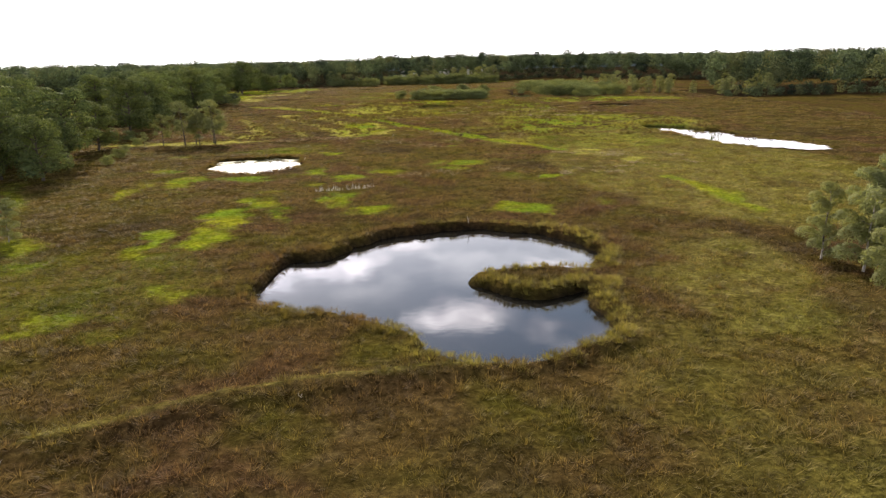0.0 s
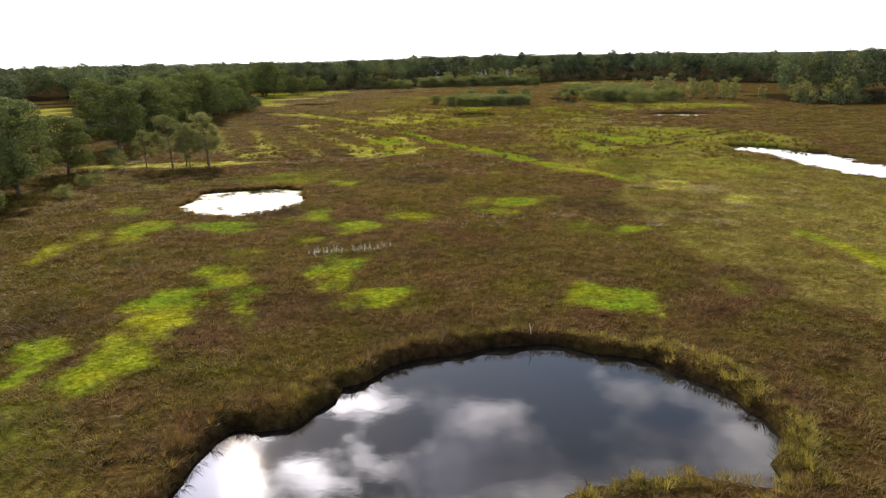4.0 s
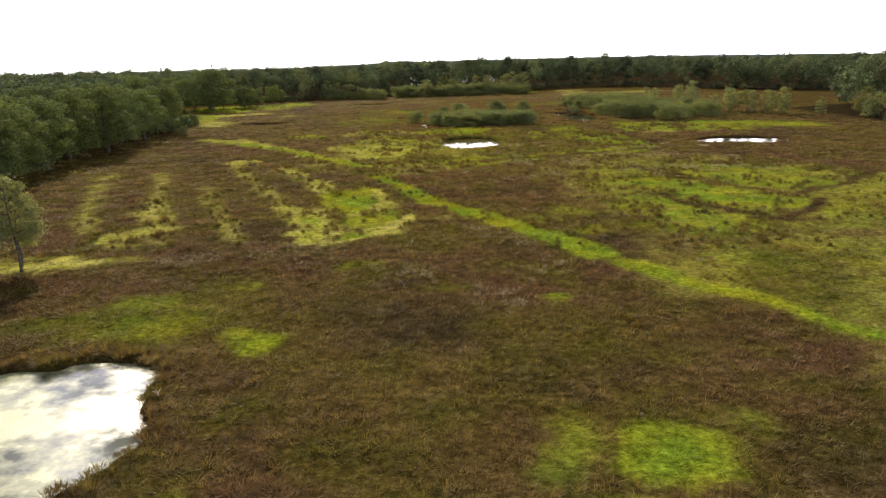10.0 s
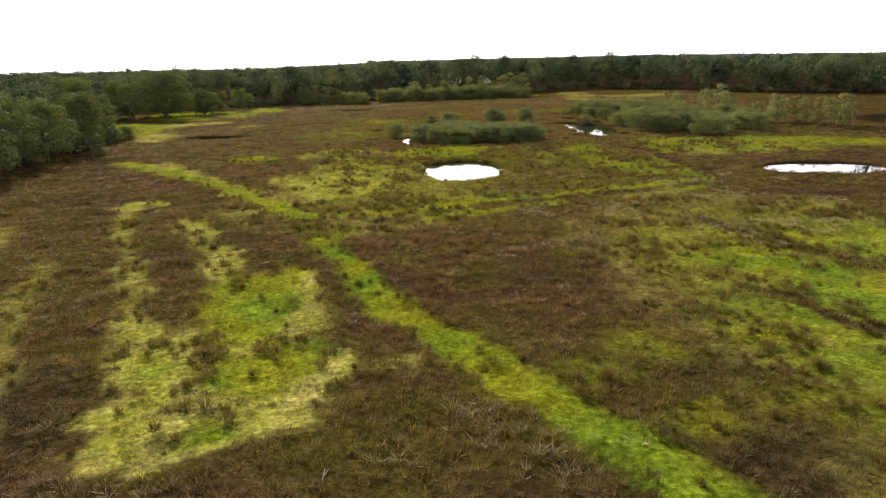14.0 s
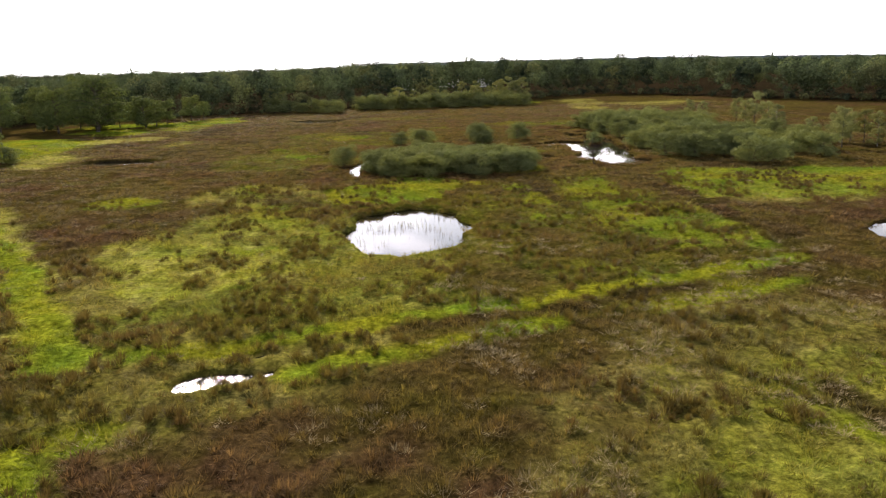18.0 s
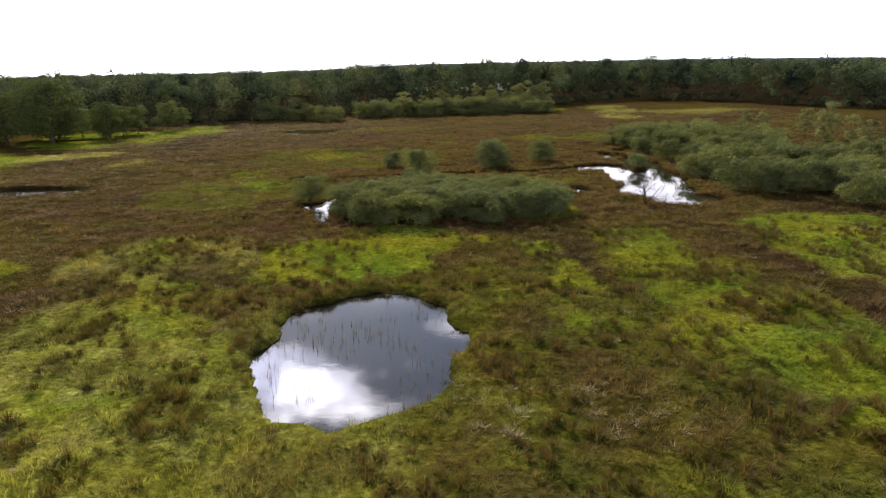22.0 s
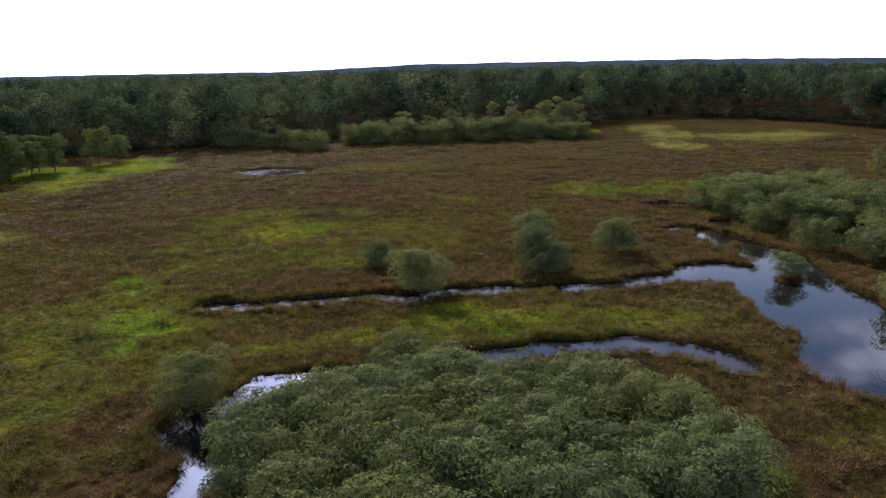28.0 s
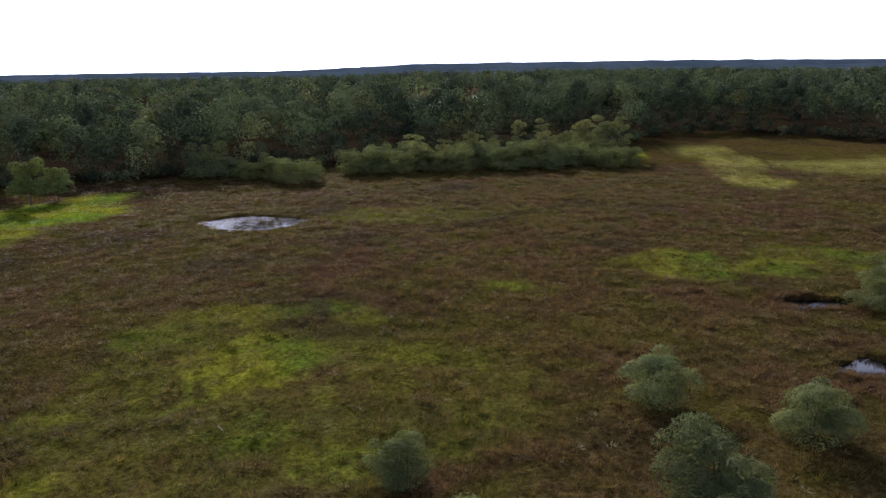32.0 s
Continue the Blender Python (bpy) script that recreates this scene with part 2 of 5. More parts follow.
def most(*some):
    out = some[0]
    for s in some[1:]:
        out = np.maximum(out, s)
    return out


def heart_pond(x, y):
    body = most(oval(x, y, -0.1, 46.8, 10.76, 10.69, 20), oval(x, y, 2.6, 53, 8.82, 7.1), oval(x, y, 3.8, 38, 5.85, 6.1),
                oval(x, y, 8.8, 51.4, 3.31, 2.88, -10), oval(x, y, -6.4, 44.3, 4.71, 4.33, 35))
    spur = most(oval(x, y, 7, 45, 4.63, 2.55, 8), oval(x, y, 11.4, 45.2, 3.2, 2.23))
    shore = most(oval(x, y, -5.2, 33.6, 6.03, 4.84, -22), oval(x, y, -10.5, 55.7, 4.34, 5.07, 20))
    return np.minimum(np.minimum(body, -spur), -shore)


def scum_pond(x, y):
    return most(oval(x, y, -25.4, 97.9, 6.2, 6.4, 10), oval(x, y, -28.1, 102.1, 4.2, 3.2, 10), oval(x, y, -24.1, 103.3, 2.8, 3.8))


def east_pond(x, y):
    return most(oval(x, y, 42.5, 132.9, 4.66, 10.82, 28), oval(x, y, 46, 117.5, 3.76, 13.13, 25), oval(x, y, 43.6, 125.5, 3.6, 5.5, 25))


def round_pond(x, y):
    return most(oval(x, y, -3.5, 208.9, 5.5, 9.7, 0), oval(x, y, -5.5, 211.4, 3.9, 5.2))


def rush_pond(x, y):
    return oval(x, y, 45, 203.7, 7.8, 5.4)


def black_pond(x, y):
    return oval(x, y, -57, 263.9, 6.8, 3.9)


def mud_pond(x, y):
    return oval(x, y, -39, 347.4, 6.9, 4.6, 6)


def puddles(x, y):
    return most(oval(x, y, -11.4, 175.3, 1.77, 1.03, 12), oval(x, y, -12.5, 178.7, 0.21, 0.23), oval(x, y, -10, 178.6, 0.21, 0.18), oval(x, y, -8.4, 176.1, 0.21, 0.25))


def lagoon(x, y):
    open_water = most(oval(x, y, 25.4, 271.2, 4.9, 11.5), oval(x, y, 24.4, 259.3, 4.3, 7.6), oval(x, y, 27.4, 283.7, 3.0, 8.0), oval(x, y, 26.4, 252.8, 4.4, 3.0), oval(x, y, 24.2, 294, 1.5, 3.2), oval(x, y, 21.8, 298.2, 3.3, 1.6), oval(x, y, 23.4, 312.5, 3.2, 1.6), oval(x, y, 20.4, 280.2, 4.4, 3.6, 20), oval(x, y, 27.2, 301.3, 1.4, 3.0))
    open_water = np.minimum(open_water, -oval(x, y, 18.9, 289.9, 4.9, 5.6))
    open_water = np.minimum(open_water, -oval(x, y, 26.3, 278.8, 1.3, 1.6))
    upper = strip(x, y, 1.25, (-22.9, 270.2), (-16.9, 271.5), (-11.6, 272.9), (-6.9, 273.4), (-3.2, 274.4), (1.6, 275.5), (6.5, 276.1), (11.4, 276.9), (14.6, 278.6), (20.2, 279.8))
    lower = strip(x, y, 1.35, (-15.4, 250.3), (-14.6, 253.3), (-13.5, 255.7), (-11, 256.8), (-7, 258.1), (-1.3, 260.1), (4.1, 262), (8.8, 262.7), (13.4, 262), (15.5, 259.5))
    inlet = strip(x, y, 0.75, (-13, 241), (-13.8, 244.1), (-14.8, 248.7))
    bend = strip(x, y, 1.1, (21.8, 300.0), (24.4, 297.4), (26.2, 294.0), (26.8, 288.5))
    return most(open_water, upper, lower, inlet, bend, oval(x, y, -15.5, 250.1, 2.2, 2.2))


PONDS = (
    ("heart", heart_pond, (-21, 21, 20, 71), WATER, "dark still pond mirroring clouds, with a grassy spur"),
    ("scum", scum_pond, (-42, -7, 80, 120), SCUM, "bright pond covered by pale floating algae"),
    ("east", east_pond, (25, 63, 93, 154), WATER, "long pale pond in low grass"),
    ("round", round_pond, (-19, 12, 189, 229), WATER, "round pond with thin reeds, mirroring grey clouds"),
    ("rush", rush_pond, (29, 60, 187, 220), WATER, "small pond among green sedge"),
    ("black", black_pond, (-68, -37, 248, 280), WATER, "small black peat pool with steep banks"),
    ("mud", mud_pond, (-50, -20, 328, 357), RIPPLES, "shallow muddy pool with tufts standing in it"),
    ("puddle", puddles, (-21, 1, 167, 189), RIPPLES, "small bright puddles in wet grass"),
    ("lagoon", lagoon, (-34, 41, 232, 321), WATER, "winding channels and open water among willows"),
)


def wobble(x, y):
    return x + 0.9 * rough_field(x, y, 3.2, 11) + 0.25 * rough_field(x, y, 0.9, 12), y - 1.0 + 1.1 * rough_field(x, y, 3.2, 21) + 0.25 * rough_field(x, y, 0.9, 22)


def wetness(x, y):
    """Metres inside the nearest water, with ragged shores."""
    u, v = wobble(x, y)
    out = np.full_like(x, -30.0)
    for _, field, (x0, x1, y0, y1), _, _ in PONDS:
        near = (x > x0 - 4) & (x < x1 + 4) & (y > y0 - 4) & (y < y1 + 4)
        if near.any():
            out[near] = np.maximum(out[near], field(u[near], v[near]))
    return out


LIME, STRAW, HEATH, PLOTS = [], [], [], []


def lime(cx, cy, rx, ry, turn=0.0, weight=1.0):
    LIME.append((cx, cy, rx, ry, turn, weight))


def heath(cx, cy, rx, ry, turn=0.0, weight=1.0):
    HEATH.append((cx, cy, rx, ry, turn, weight))


def plot(cx, cy, rx, ry, turn=0.0, weight=1.0):
    """A mown green plot with straight sides, of those half sizes."""
    PLOTS.append((cx, cy, rx, ry, turn, weight))


def straw(cx, cy, rx, ry, turn=0.0, weight=1.0):
    STRAW.append((cx, cy, rx, ry, turn, weight))


# first meadow, round the heart-shaped pond
lime(-31.9, 55.3, 1.3, 3.8, 32, 0.7)
lime(-28.4, 50.3, 1.1, 1.6, 32, 0.7)
lime(-20, 38.7, 1.5, 1.8, 30, 0.8)
lime(-17, 38.6, 0.6, 0.8, 27, 0.7)
lime(-20.3, 37, 1.2, 1.0, 32, 0.8)
lime(-17.2, 35.7, 1.0, 0.5, 29, 0.5)
lime(-15.3, 43.1, 1.0, 1.9, 22, 0.6)
lime(-46.2, 78.2, 0.9, 9.2, 32, 0.6)
lime(-18.8, 64.4, 1.8, 2.2, 23)
lime(-18.2, 58.8, 1.5, 3.1, 25)
lime(-18.2, 55.4, 1.2, 1.5, 27)
lime(-23, 59.2, 1.2, 2.4, 30)
lime(-21.2, 56.3, 0.7, 1.4, 30)
lime(-22, 54.5, 1.8, 1.1, 32)
lime(-22.4, 52.7, 0.9, 2.0, 34)
lime(-15.7, 43.9, 0.9, 1.7, 33, 0.8)
lime(-15.6, 46.5, 0.8, 0.7, 31, 0.6)
lime(-34.2, 77.5, 0.9, 2.7, 31, 0.9)
lime(-33.5, 80, 1.1, 1.0, 29, 0.7)
lime(-33.5, 83.6, 0.9, 1.4, 28, 0.6)
lime(15.4, 68.8, 0.9, 1.1, -17, 0.6)
lime(28.1, 70.6, 0.8, 2.4, -28, 0.8)
lime(7.8, 86.1, 1.6, 1.0, -6, 0.4)
lime(-17.8, 70.9, 1.8, 1.9, 29)
lime(-19.3, 72, 1.1, 0.8, 30)
lime(-16.9, 73, 0.3, 0.8, 26)
lime(-14.9, 69, 0.7, 0.8, 26)
lime(-19.9, 66.8, 2.0, 1.6, 35)
lime(-18.3, 68, 1.1, 0.7, 32)
lime(-14.6, 66.1, 0.5, 2.1, 28)
lime(-19.2, 64.6, 0.9, 1.4, 37)
lime(-13.6, 63.2, 0.2, 1.0, 29, 0.8)
lime(-18.1, 62.6, 0.8, 1.2, 37, 0.8)
lime(-11.6, 73.1, 1.1, 1.3, 18)
lime(-10.1, 73.1, 0.9, 3.6, 15)
lime(-10.6, 70.4, 0.6, 0.9, 17)
lime(-8.8, 74.8, 0.7, 1.0, 13)
lime(-9.6, 75.7, 0.9, 0.6, 13)
lime(-6, 67.4, 1.2, 1.6, 10)
lime(-7.4, 68.7, 0.8, 0.6, 12)
lime(-7.8, 66.3, 0.6, 1.0, 15, 0.6)
lime(7.6, 67.2, 2.6, 2.3, -18)
lime(9.1, 65.4, 1.0, 1.5, -22)
lime(6.7, 69.5, 0.9, 0.8, -15)
lime(9.5, 64, 0.8, 0.5, -24)
lime(5.1, 68, 0.7, 1.0, -13)
lime(-30.1, 87.1, 2.6, 3.1, 32, 0.9)
lime(-29.6, 83.2, 1.5, 1.9, 33, 0.7)
lime(-35.9, 94.5, 2.1, 2.5, 32, 0.7)
lime(-28.3, 79.4, 1.1, 0.9, 35, 0.5)
lime(-18.4, 77.7, 1.3, 0.8, 25, 0.7)
lime(-11.1, 79.1, 1.0, 0.5, 14, 0.4)
lime(15.1, 69.8, 0.9, 0.9, -29, 0.7)
lime(-14.1, 82.4, 0.9, 1.0, 17, 0.9)
lime(-10.8, 86.3, 1.8, 1.7, 14)
lime(-9.8, 88, 0.9, 1.0, 11)
lime(-15.7, 91.7, 1.2, 2.4, 19, 0.9)
lime(-15.6, 93.9, 0.7, 0.9, 18, 0.8)
lime(-18, 90.1, 0.6, 1.2, 23, 0.6)
lime(-7.2, 91.3, 1.7, 1.8, 6, 0.75)
lime(-5.9, 89, 0.7, 1.0, 5, 0.5)
lime(-9, 93, 0.9, 0.8, 9, 0.6)
lime(-14, 82.6, 0.9, 0.8, 22, 0.85)
lime(-23.2, 87.3, 2.0, 2.0, 32, 0.9)
lime(-21.6, 85.1, 1.3, 1.5, 32, 0.7)
lime(-25.9, 88.1, 1.0, 1.1, 35, 0.6)
lime(-16.9, 110.1, 1.7, 2.2, 14, 0.9)
lime(2.8, 97.5, 2.2, 1.6, -8, 0.85)
lime(-0.8, 98.2, 0.7, 2.4, -3, 0.7)
lime(1, 93.5, 1.7, 1.1, -6, 0.75)
lime(12.6, 85.3, 1.3, 1.7, -28)
lime(13.8, 86.4, 1.0, 0.6, -29)
lime(9, 83.7, 2.0, 0.9, -23, 0.4)
lime(7.8, 87.4, 1.5, 0.6, -19, 0.5)
lime(6.4, 99.2, 0.4, 0.7, -12, 0.5)
lime(-38.4, 108.5, 1.4, 1.4, 33, 0.5)
lime(-18.5, 78.1, 1.2, 0.6, 34, 0.6)
lime(-27.7, 114.4, 7.7, 1.5, 22, 0.25)
straw(21.2, 107.9, 2.2, 2.2, -25, 0.9)
straw(22.6, 104.5, 1.9, 1.5, -28, 0.8)
straw(18.2, 110.2, 1.1, 1.1, -21, 0.6)
straw(20.4, 105.5, 2.6, 2.1, -13, 0.8)
straw(25.1, 99, 1.8, 1.9, -17, 0.8)
straw(20.2, 30.9, 12, 12, 0, 0.1)
straw(31.8, 92.3, 18, 34, 0, 0.3)
straw(20.4, 49.8, 4, 8.6, 10, 0.3)
straw(17.3, 41.8, 3.6, 6, 20, 0.3)
lime(-23, 45.1, 9, 9, 0, 0.25)
lime(-23.8, 112.6, 4.3, 2.8, 0, 0.4)
straw(-44.9, 125.4, 14, 1.8, 8, 0.9)
# striped field
lime(-16.8, 109.9, 1.5, 2.0, 17)
lime(-26.8, 117, 2.4, 1.8, 26, 0.5)
lime(-23.3, 114, 1.5, 1.0, 23, 0.5)
lime(-20.1, 119.9, 1.2, 0.8, 17, 0.5)
lime(1.3, 117, 0.6, 0.9, -8, 0.8)
lime(-1, 98.9, 1.1, 2.5, -9, 0.6)
lime(2.4, 98.9, 1.3, 1.0, -16, 0.85)
lime(3.6, 97.3, 1.0, 0.8, -19, 0.85)
lime(-1.3, 100.3, 1.0, 0.7, -8, 0.6)
lime(6, 99.6, 0.3, 0.7, -22, 0.6)
lime(-19.5, 119.6, 1.2, 1.0, 24, 0.7)
lime(-13.3, 125.1, 1.1, 0.9, 12, 0.5)
lime(-24.9, 117.2, 1.4, 1.5, 34, 0.5)
lime(-7, 119.6, 1.3, 0.5, 3, 0.5)
lime(1.3, 116.3, 0.5, 1.1, -14, 0.9)
lime(-22.7, 114.8, 1.8, 1.3, 34, 0.35)
straw(-15, 134.9, 4.9, 2.7, 20)
straw(-20.7, 140.8, 1.5, 4.2, 25)
straw(-17.6, 148.6, 1.9, 5.7, 17)
straw(-11.6, 140.2, 2.2, 2.5, 12)
straw(-15.8, 154.5, 1.5, 3.5, 13)
straw(-7.6, 141, 1.7, 1.0, 5, 0.6)
straw(-18.6, 132.3, 1.8, 1.7, 29)
straw(-22.6, 161.2, 1.5, 6.3, 18, 0.9)
straw(-29.7, 175.5, 1.3, 7.1, 20, 0.9)
straw(-39.7, 187, 3.1, 2.6, 23, 0.9)
straw(-27.7, 156, 0.6, 5.5, 25, 0.8)
straw(-23.6, 146.2, 1.2, 3.7, 26, 0.9)
lime(-17.4, 147.7, 1.5, 2.7, 17)
lime(-12.3, 141.3, 1.4, 1.2, 13)
lime(-14.8, 134.2, 1.4, 1.2, 20)
lime(-11.5, 139.4, 0.9, 1.1, 12)
lime(-20.5, 140.8, 0.8, 2.1, 25, 0.8)
straw(-35, 135.9, 3.0, 2.7, 32, 0.9)
straw(-33.2, 138, 1.1, 2.6, 29, 0.8)
straw(-38, 145.1, 1.1, 5.3, 30, 0.8)
straw(-40, 151.6, 0.9, 3.5, 29, 0.7)
straw(-33.7, 132.4, 2.0, 2.1, 33, 0.7)
straw(-62.4, 179.1, 1.6, 3.0, 32, 0.7)
straw(-40.5, 186.7, 2.4, 3.2, 19, 0.8)
straw(-31.3, 176.9, 1.7, 4.3, 16, 0.7)
lime(-18.2, 151.4, 3.4, 7.9, 11, 0.9)
lime(-14.1, 140.6, 3.1, 3.4, 9, 0.9)
straw(-15.3, 136, 5.7, 3.4, 12, 0.9)
straw(-13.8, 148.4, 1.3, 5, 8, 0.7)
straw(-19.9, 142.1, 1.4, 5, 15, 0.8)
# right-hand wet fields
plot(22.1, 153.3, 3.6, 12, 28, 0.82)
plot(29.6, 163.8, 5, 11, 28, 0.75)
plot(15.7, 142.7, 4.2, 9, 28, 0.75)
plot(29.8, 144.3, 4, 5, 28, 0.6)
lime(21.9, 147.8, 7.3, 4.6, -25, 0.9)
lime(20.2, 157.2, 4.2, 3.7, -21, 0.9)
lime(24.6, 144.3, 3.4, 2.7, -29, 0.8)
lime(34.5, 169.2, 7.1, 5.2, -27, 0.7)
lime(27.1, 174.6, 4.5, 3.2, -21, 0.6)
lime(17.6, 136.2, 4.1, 3.6, -26, 0.7)
lime(13.7, 134, 2.2, 2.5, -23, 0.6)
lime(13.1, 142.1, 2.1, 3.0, -20, 0.55)
lime(5.2, 142.8, 1.8, 2.5, -12, 0.45)
lime(6.4, 133.9, 1.8, 1.8, -15, 0.5)
lime(15.3, 124.6, 1.7, 2.1, -30, 0.5)
lime(10.6, 136.7, 2.3, 2.7, -19, 0.3)
lime(36.5, 237.3, 9.8, 6.7, -16, 0.8)
lime(58, 234.5, 15.4, 7.9, -24, 0.8)
lime(22.6, 215.2, 7.6, 6.5, -13, 0.5)
lime(19, 222.3, 4.1, 7.2, -11, 0.6)
lime(-4.4, 235, 5.9, 5.3, -1, 0.7)
lime(9.2, 246.9, 3.7, 4.9, -6, 0.6)
lime(5.5, 144, 1.4, 3.0, -15, 0.45)
lime(2.2, 139.2, 1.4, 1.4, -12, 0.5)
lime(6.8, 134.4, 1.5, 1.5, -22, 0.6)
lime(14.5, 143.6, 3.7, 3.7, -27, 0.6)
lime(12.2, 136.9, 2.8, 2.6, -29, 0.45)
straw(12.7, 126.9, 4.3, 6.4, -26, 0.3)
straw(10.9, 119.9, 2.8, 3.9, -28, 0.25)
lime(29, 156.5, 20, 24, 20, 0.42)
straw(28.6, 152, 22, 26, 20, 0.35)
lime(23.3, 121.1, 14, 10, 0, 0.3)
straw(13.3, 166.7, 9, 6, 0, 0.35)
straw(23.2, 178.3, 13, 9, 0, 0.35)
# meadow round the round pond
straw(-49.5, 216.7, 3.3, 6.0, 31, 0.9)
straw(-39.3, 204.6, 2.2, 5.5, 30, 0.9)
straw(-30.8, 193.8, 1.9, 6.0, 28, 0.9)
straw(-24.7, 185.4, 1.5, 4.1, 27, 0.9)
straw(-43.2, 210, 1.7, 3.6, 30, 0.8)
lime(-21, 179.6, 1.7, 3.8, 26, 0.9)
lime(-15.3, 170.2, 1.7, 1.6, 24, 0.95)
lime(-16.3, 168.2, 0.8, 1.7, 27, 0.8)
lime(-12.2, 159.2, 1.0, 2.0, 27)
lime(-14.7, 162.3, 0.5, 1.7, 29, 0.7)
lime(-16.8, 159.1, 1.0, 2.2, 35, 0.85)
lime(-37.5, 224.7, 4.3, 3.7, 23, 0.9)
lime(-18.6, 183, 1.7, 2.0, 22, 0.6)
straw(-19.9, 195.9, 5.4, 7.6, 26, 0.95)
straw(-26.5, 201.3, 2.7, 4.7, 29, 0.8)
straw(-12.6, 193.4, 2.3, 4.6, 19, 0.5)
straw(-13.5, 205.5, 3.3, 5.3, 16, 0.35)
lime(-21.8, 202.4, 4.1, 2.4, 25, 0.5)
lime(-14.3, 190.1, 1.4, 1.4, 22, 0.6)
lime(-18.1, 191.7, 2.2, 1.6, 26, 0.5)
lime(-16, 186, 6.4, 3.0, 27, 0.4)
lime(-23.1, 215.8, 1.1, 6.0, 21, 0.6)
lime(-25.2, 231, 2.1, 5.8, 19, 0.7)
straw(-19.1, 199.7, 4.5, 6.2, 32, 0.8)
straw(-17.5, 193.3, 3.0, 3.3, 35, 0.8)
straw(-16.7, 203.3, 2.1, 3.7, 27, 0.6)
straw(-24.4, 215, 2.7, 4.0, 28, 0.5)
lime(-16.3, 200.4, 2.0, 2.0, 28, 0.7)
lime(-14.3, 194.4, 3.3, 2.6, 30, 0.4)
lime(-19.8, 219.6, 2.4, 4.5, 22, 0.6)
lime(-11.1, 204.2, 1.4, 3.0, 20, 0.5)
lime(-14.6, 201.8, 1.4, 1.4, 36, 0.7)
lime(-18.7, 214, 1.5, 3.6, 31, 0.7)
lime(-21.7, 221.2, 1.5, 2.2, 29, 0.6)
lime(-26, 230.3, 1.8, 2.5, 29, 0.5)
lime(-16.3, 207.3, 1.6, 2.5, 33, 0.5)
lime(8.8, 212.8, 1.3, 1.6, -10)
lime(6, 231.1, 1.7, 1.5, -4, 0.8)
lime(4.3, 218.9, 1.4, 1.2, -3, 0.7)
lime(5, 205.9, 1.0, 1.1, -5, 0.6)
lime(12.4, 213.9, 1.2, 1.5, -15, 0.5)
lime(11.9, 209.8, 1.6, 1.9, -16, 0.4)
lime(14.3, 206.2, 3.5, 2.1, -23, 0.45)
lime(4.2, 202, 1.1, 0.8, -3, 0.6)
lime(13.4, 158.8, 1.1, 1.5, -28, 0.8)
lime(10.7, 162.3, 1.1, 1.0, -20, 0.6)
lime(4.1, 160.6, 1.1, 1.1, -8, 0.5)
lime(16.2, 161.8, 1.3, 1.8, -30, 0.5)
lime(10.9, 159.6, 1.3, 1.3, -22, 0.35)
straw(11.3, 174.9, 4.5, 4.2, -15, 0.4)
straw(6.1, 171.6, 2.4, 2.4, -9, 0.35)
lime(-37.2, 225, 3.0, 3.3, 33, 0.8)
lime(14.2, 193.5, 4.9, 1.4, -21, 0.6)
lime(8.4, 188.4, 1.9, 0.8, -12, 0.7)
lime(3.9, 196.3, 1.1, 0.9, -1, 0.5)
lime(-0.7, 204.9, 28, 22, 0, 0.34)
straw(-15.3, 193.7, 16, 24, 0, 0.42)
plot(-7.8, 228.3, 7.2, 6.2, 14, 0.85)
plot(8.6, 226.5, 1.8, 7.0, 12, 0.9)
plot(3.6, 235.0, 1.2, 2.0, 20, 0.8)
plot(17.6, 223.0, 4.0, 14.5, 4, 0.7)
plot(22.2, 208.5, 4.6, 8.5, 4, 0.8)
plot(34.5, 232.0, 7.5, 10.5, -6, 0.7)
plot(47.5, 231.5, 7, 10, 0, 0.75)
straw(38.0, 224.0, 9, 6, 0, 0.5)
straw(-23.0, 228.0, 8, 10, 0, 0.5)
straw(-17.5, 204.0, 7, 9, 15, 0.6)
straw(-19.0, 197.5, 6.0, 7.0, 22, 1.0)
lime(-22.0, 293.0, 14, 12, 0, 0.22)
lime(0.0, 266.0, 16, 3.2, 12, 0.3)
heath(-0.8, 157.2, 6.2, 7.2, -4, 0.9)
heath(-3.9, 165.2, 6.9, 4.1, 8, 0.8)
heath(-20.4, 172, 1.6, 8.2, 30, 0.8)
heath(-35.5, 216.2, 5.3, 6.9, 29, 0.7)
heath(4.7, 192.7, 3.2, 3.1, -4, 0.7)
heath(12.6, 200.9, 2.4, 3.6, -12, 0.6)
heath(9.5, 203.3, 2.7, 3.6, -9, 0.8)
heath(8.5, 206.6, 2.4, 2.6, -12, 0.9)
heath(5.4, 214, 1.7, 3.0, -4, 0.7)
heath(-12.2, 212.8, 1.4, 4.7, 23, 0.7)
heath(-18.1, 224.3, 2.3, 3.9, 25, 0.75)
heath(1.3, 226.4, 1.4, 3.8, -2, 0.9)
heath(6.1, 226.7, 1.1, 1.6, -10, 0.7)
heath(-26.3, 221.2, 2.3, 3.3, 34, 0.7)
heath(-3.2, 195.7, 2.8, 1.6, 11, 0.6)
heath(-18.7, 183, 3.3, 1.6, 32, 0.6)
straw(-21.9, 221.0, 2.8, 3.9, 34, 0.6)
lime(-15.6, 212.2, 2.7, 2.6, 33, 0.55)
lime(-18.3, 224.9, 2.1, 3.0, 27, 0.4)
straw(-14.9, 216.3, 1.9, 2.6, 28, 0.4)
straw(-16.0, 210.4, 1.6, 1.9, 35, 0.5)
lime(-9.3, 189.3, 2.3, 2.8, 17, 0.45)
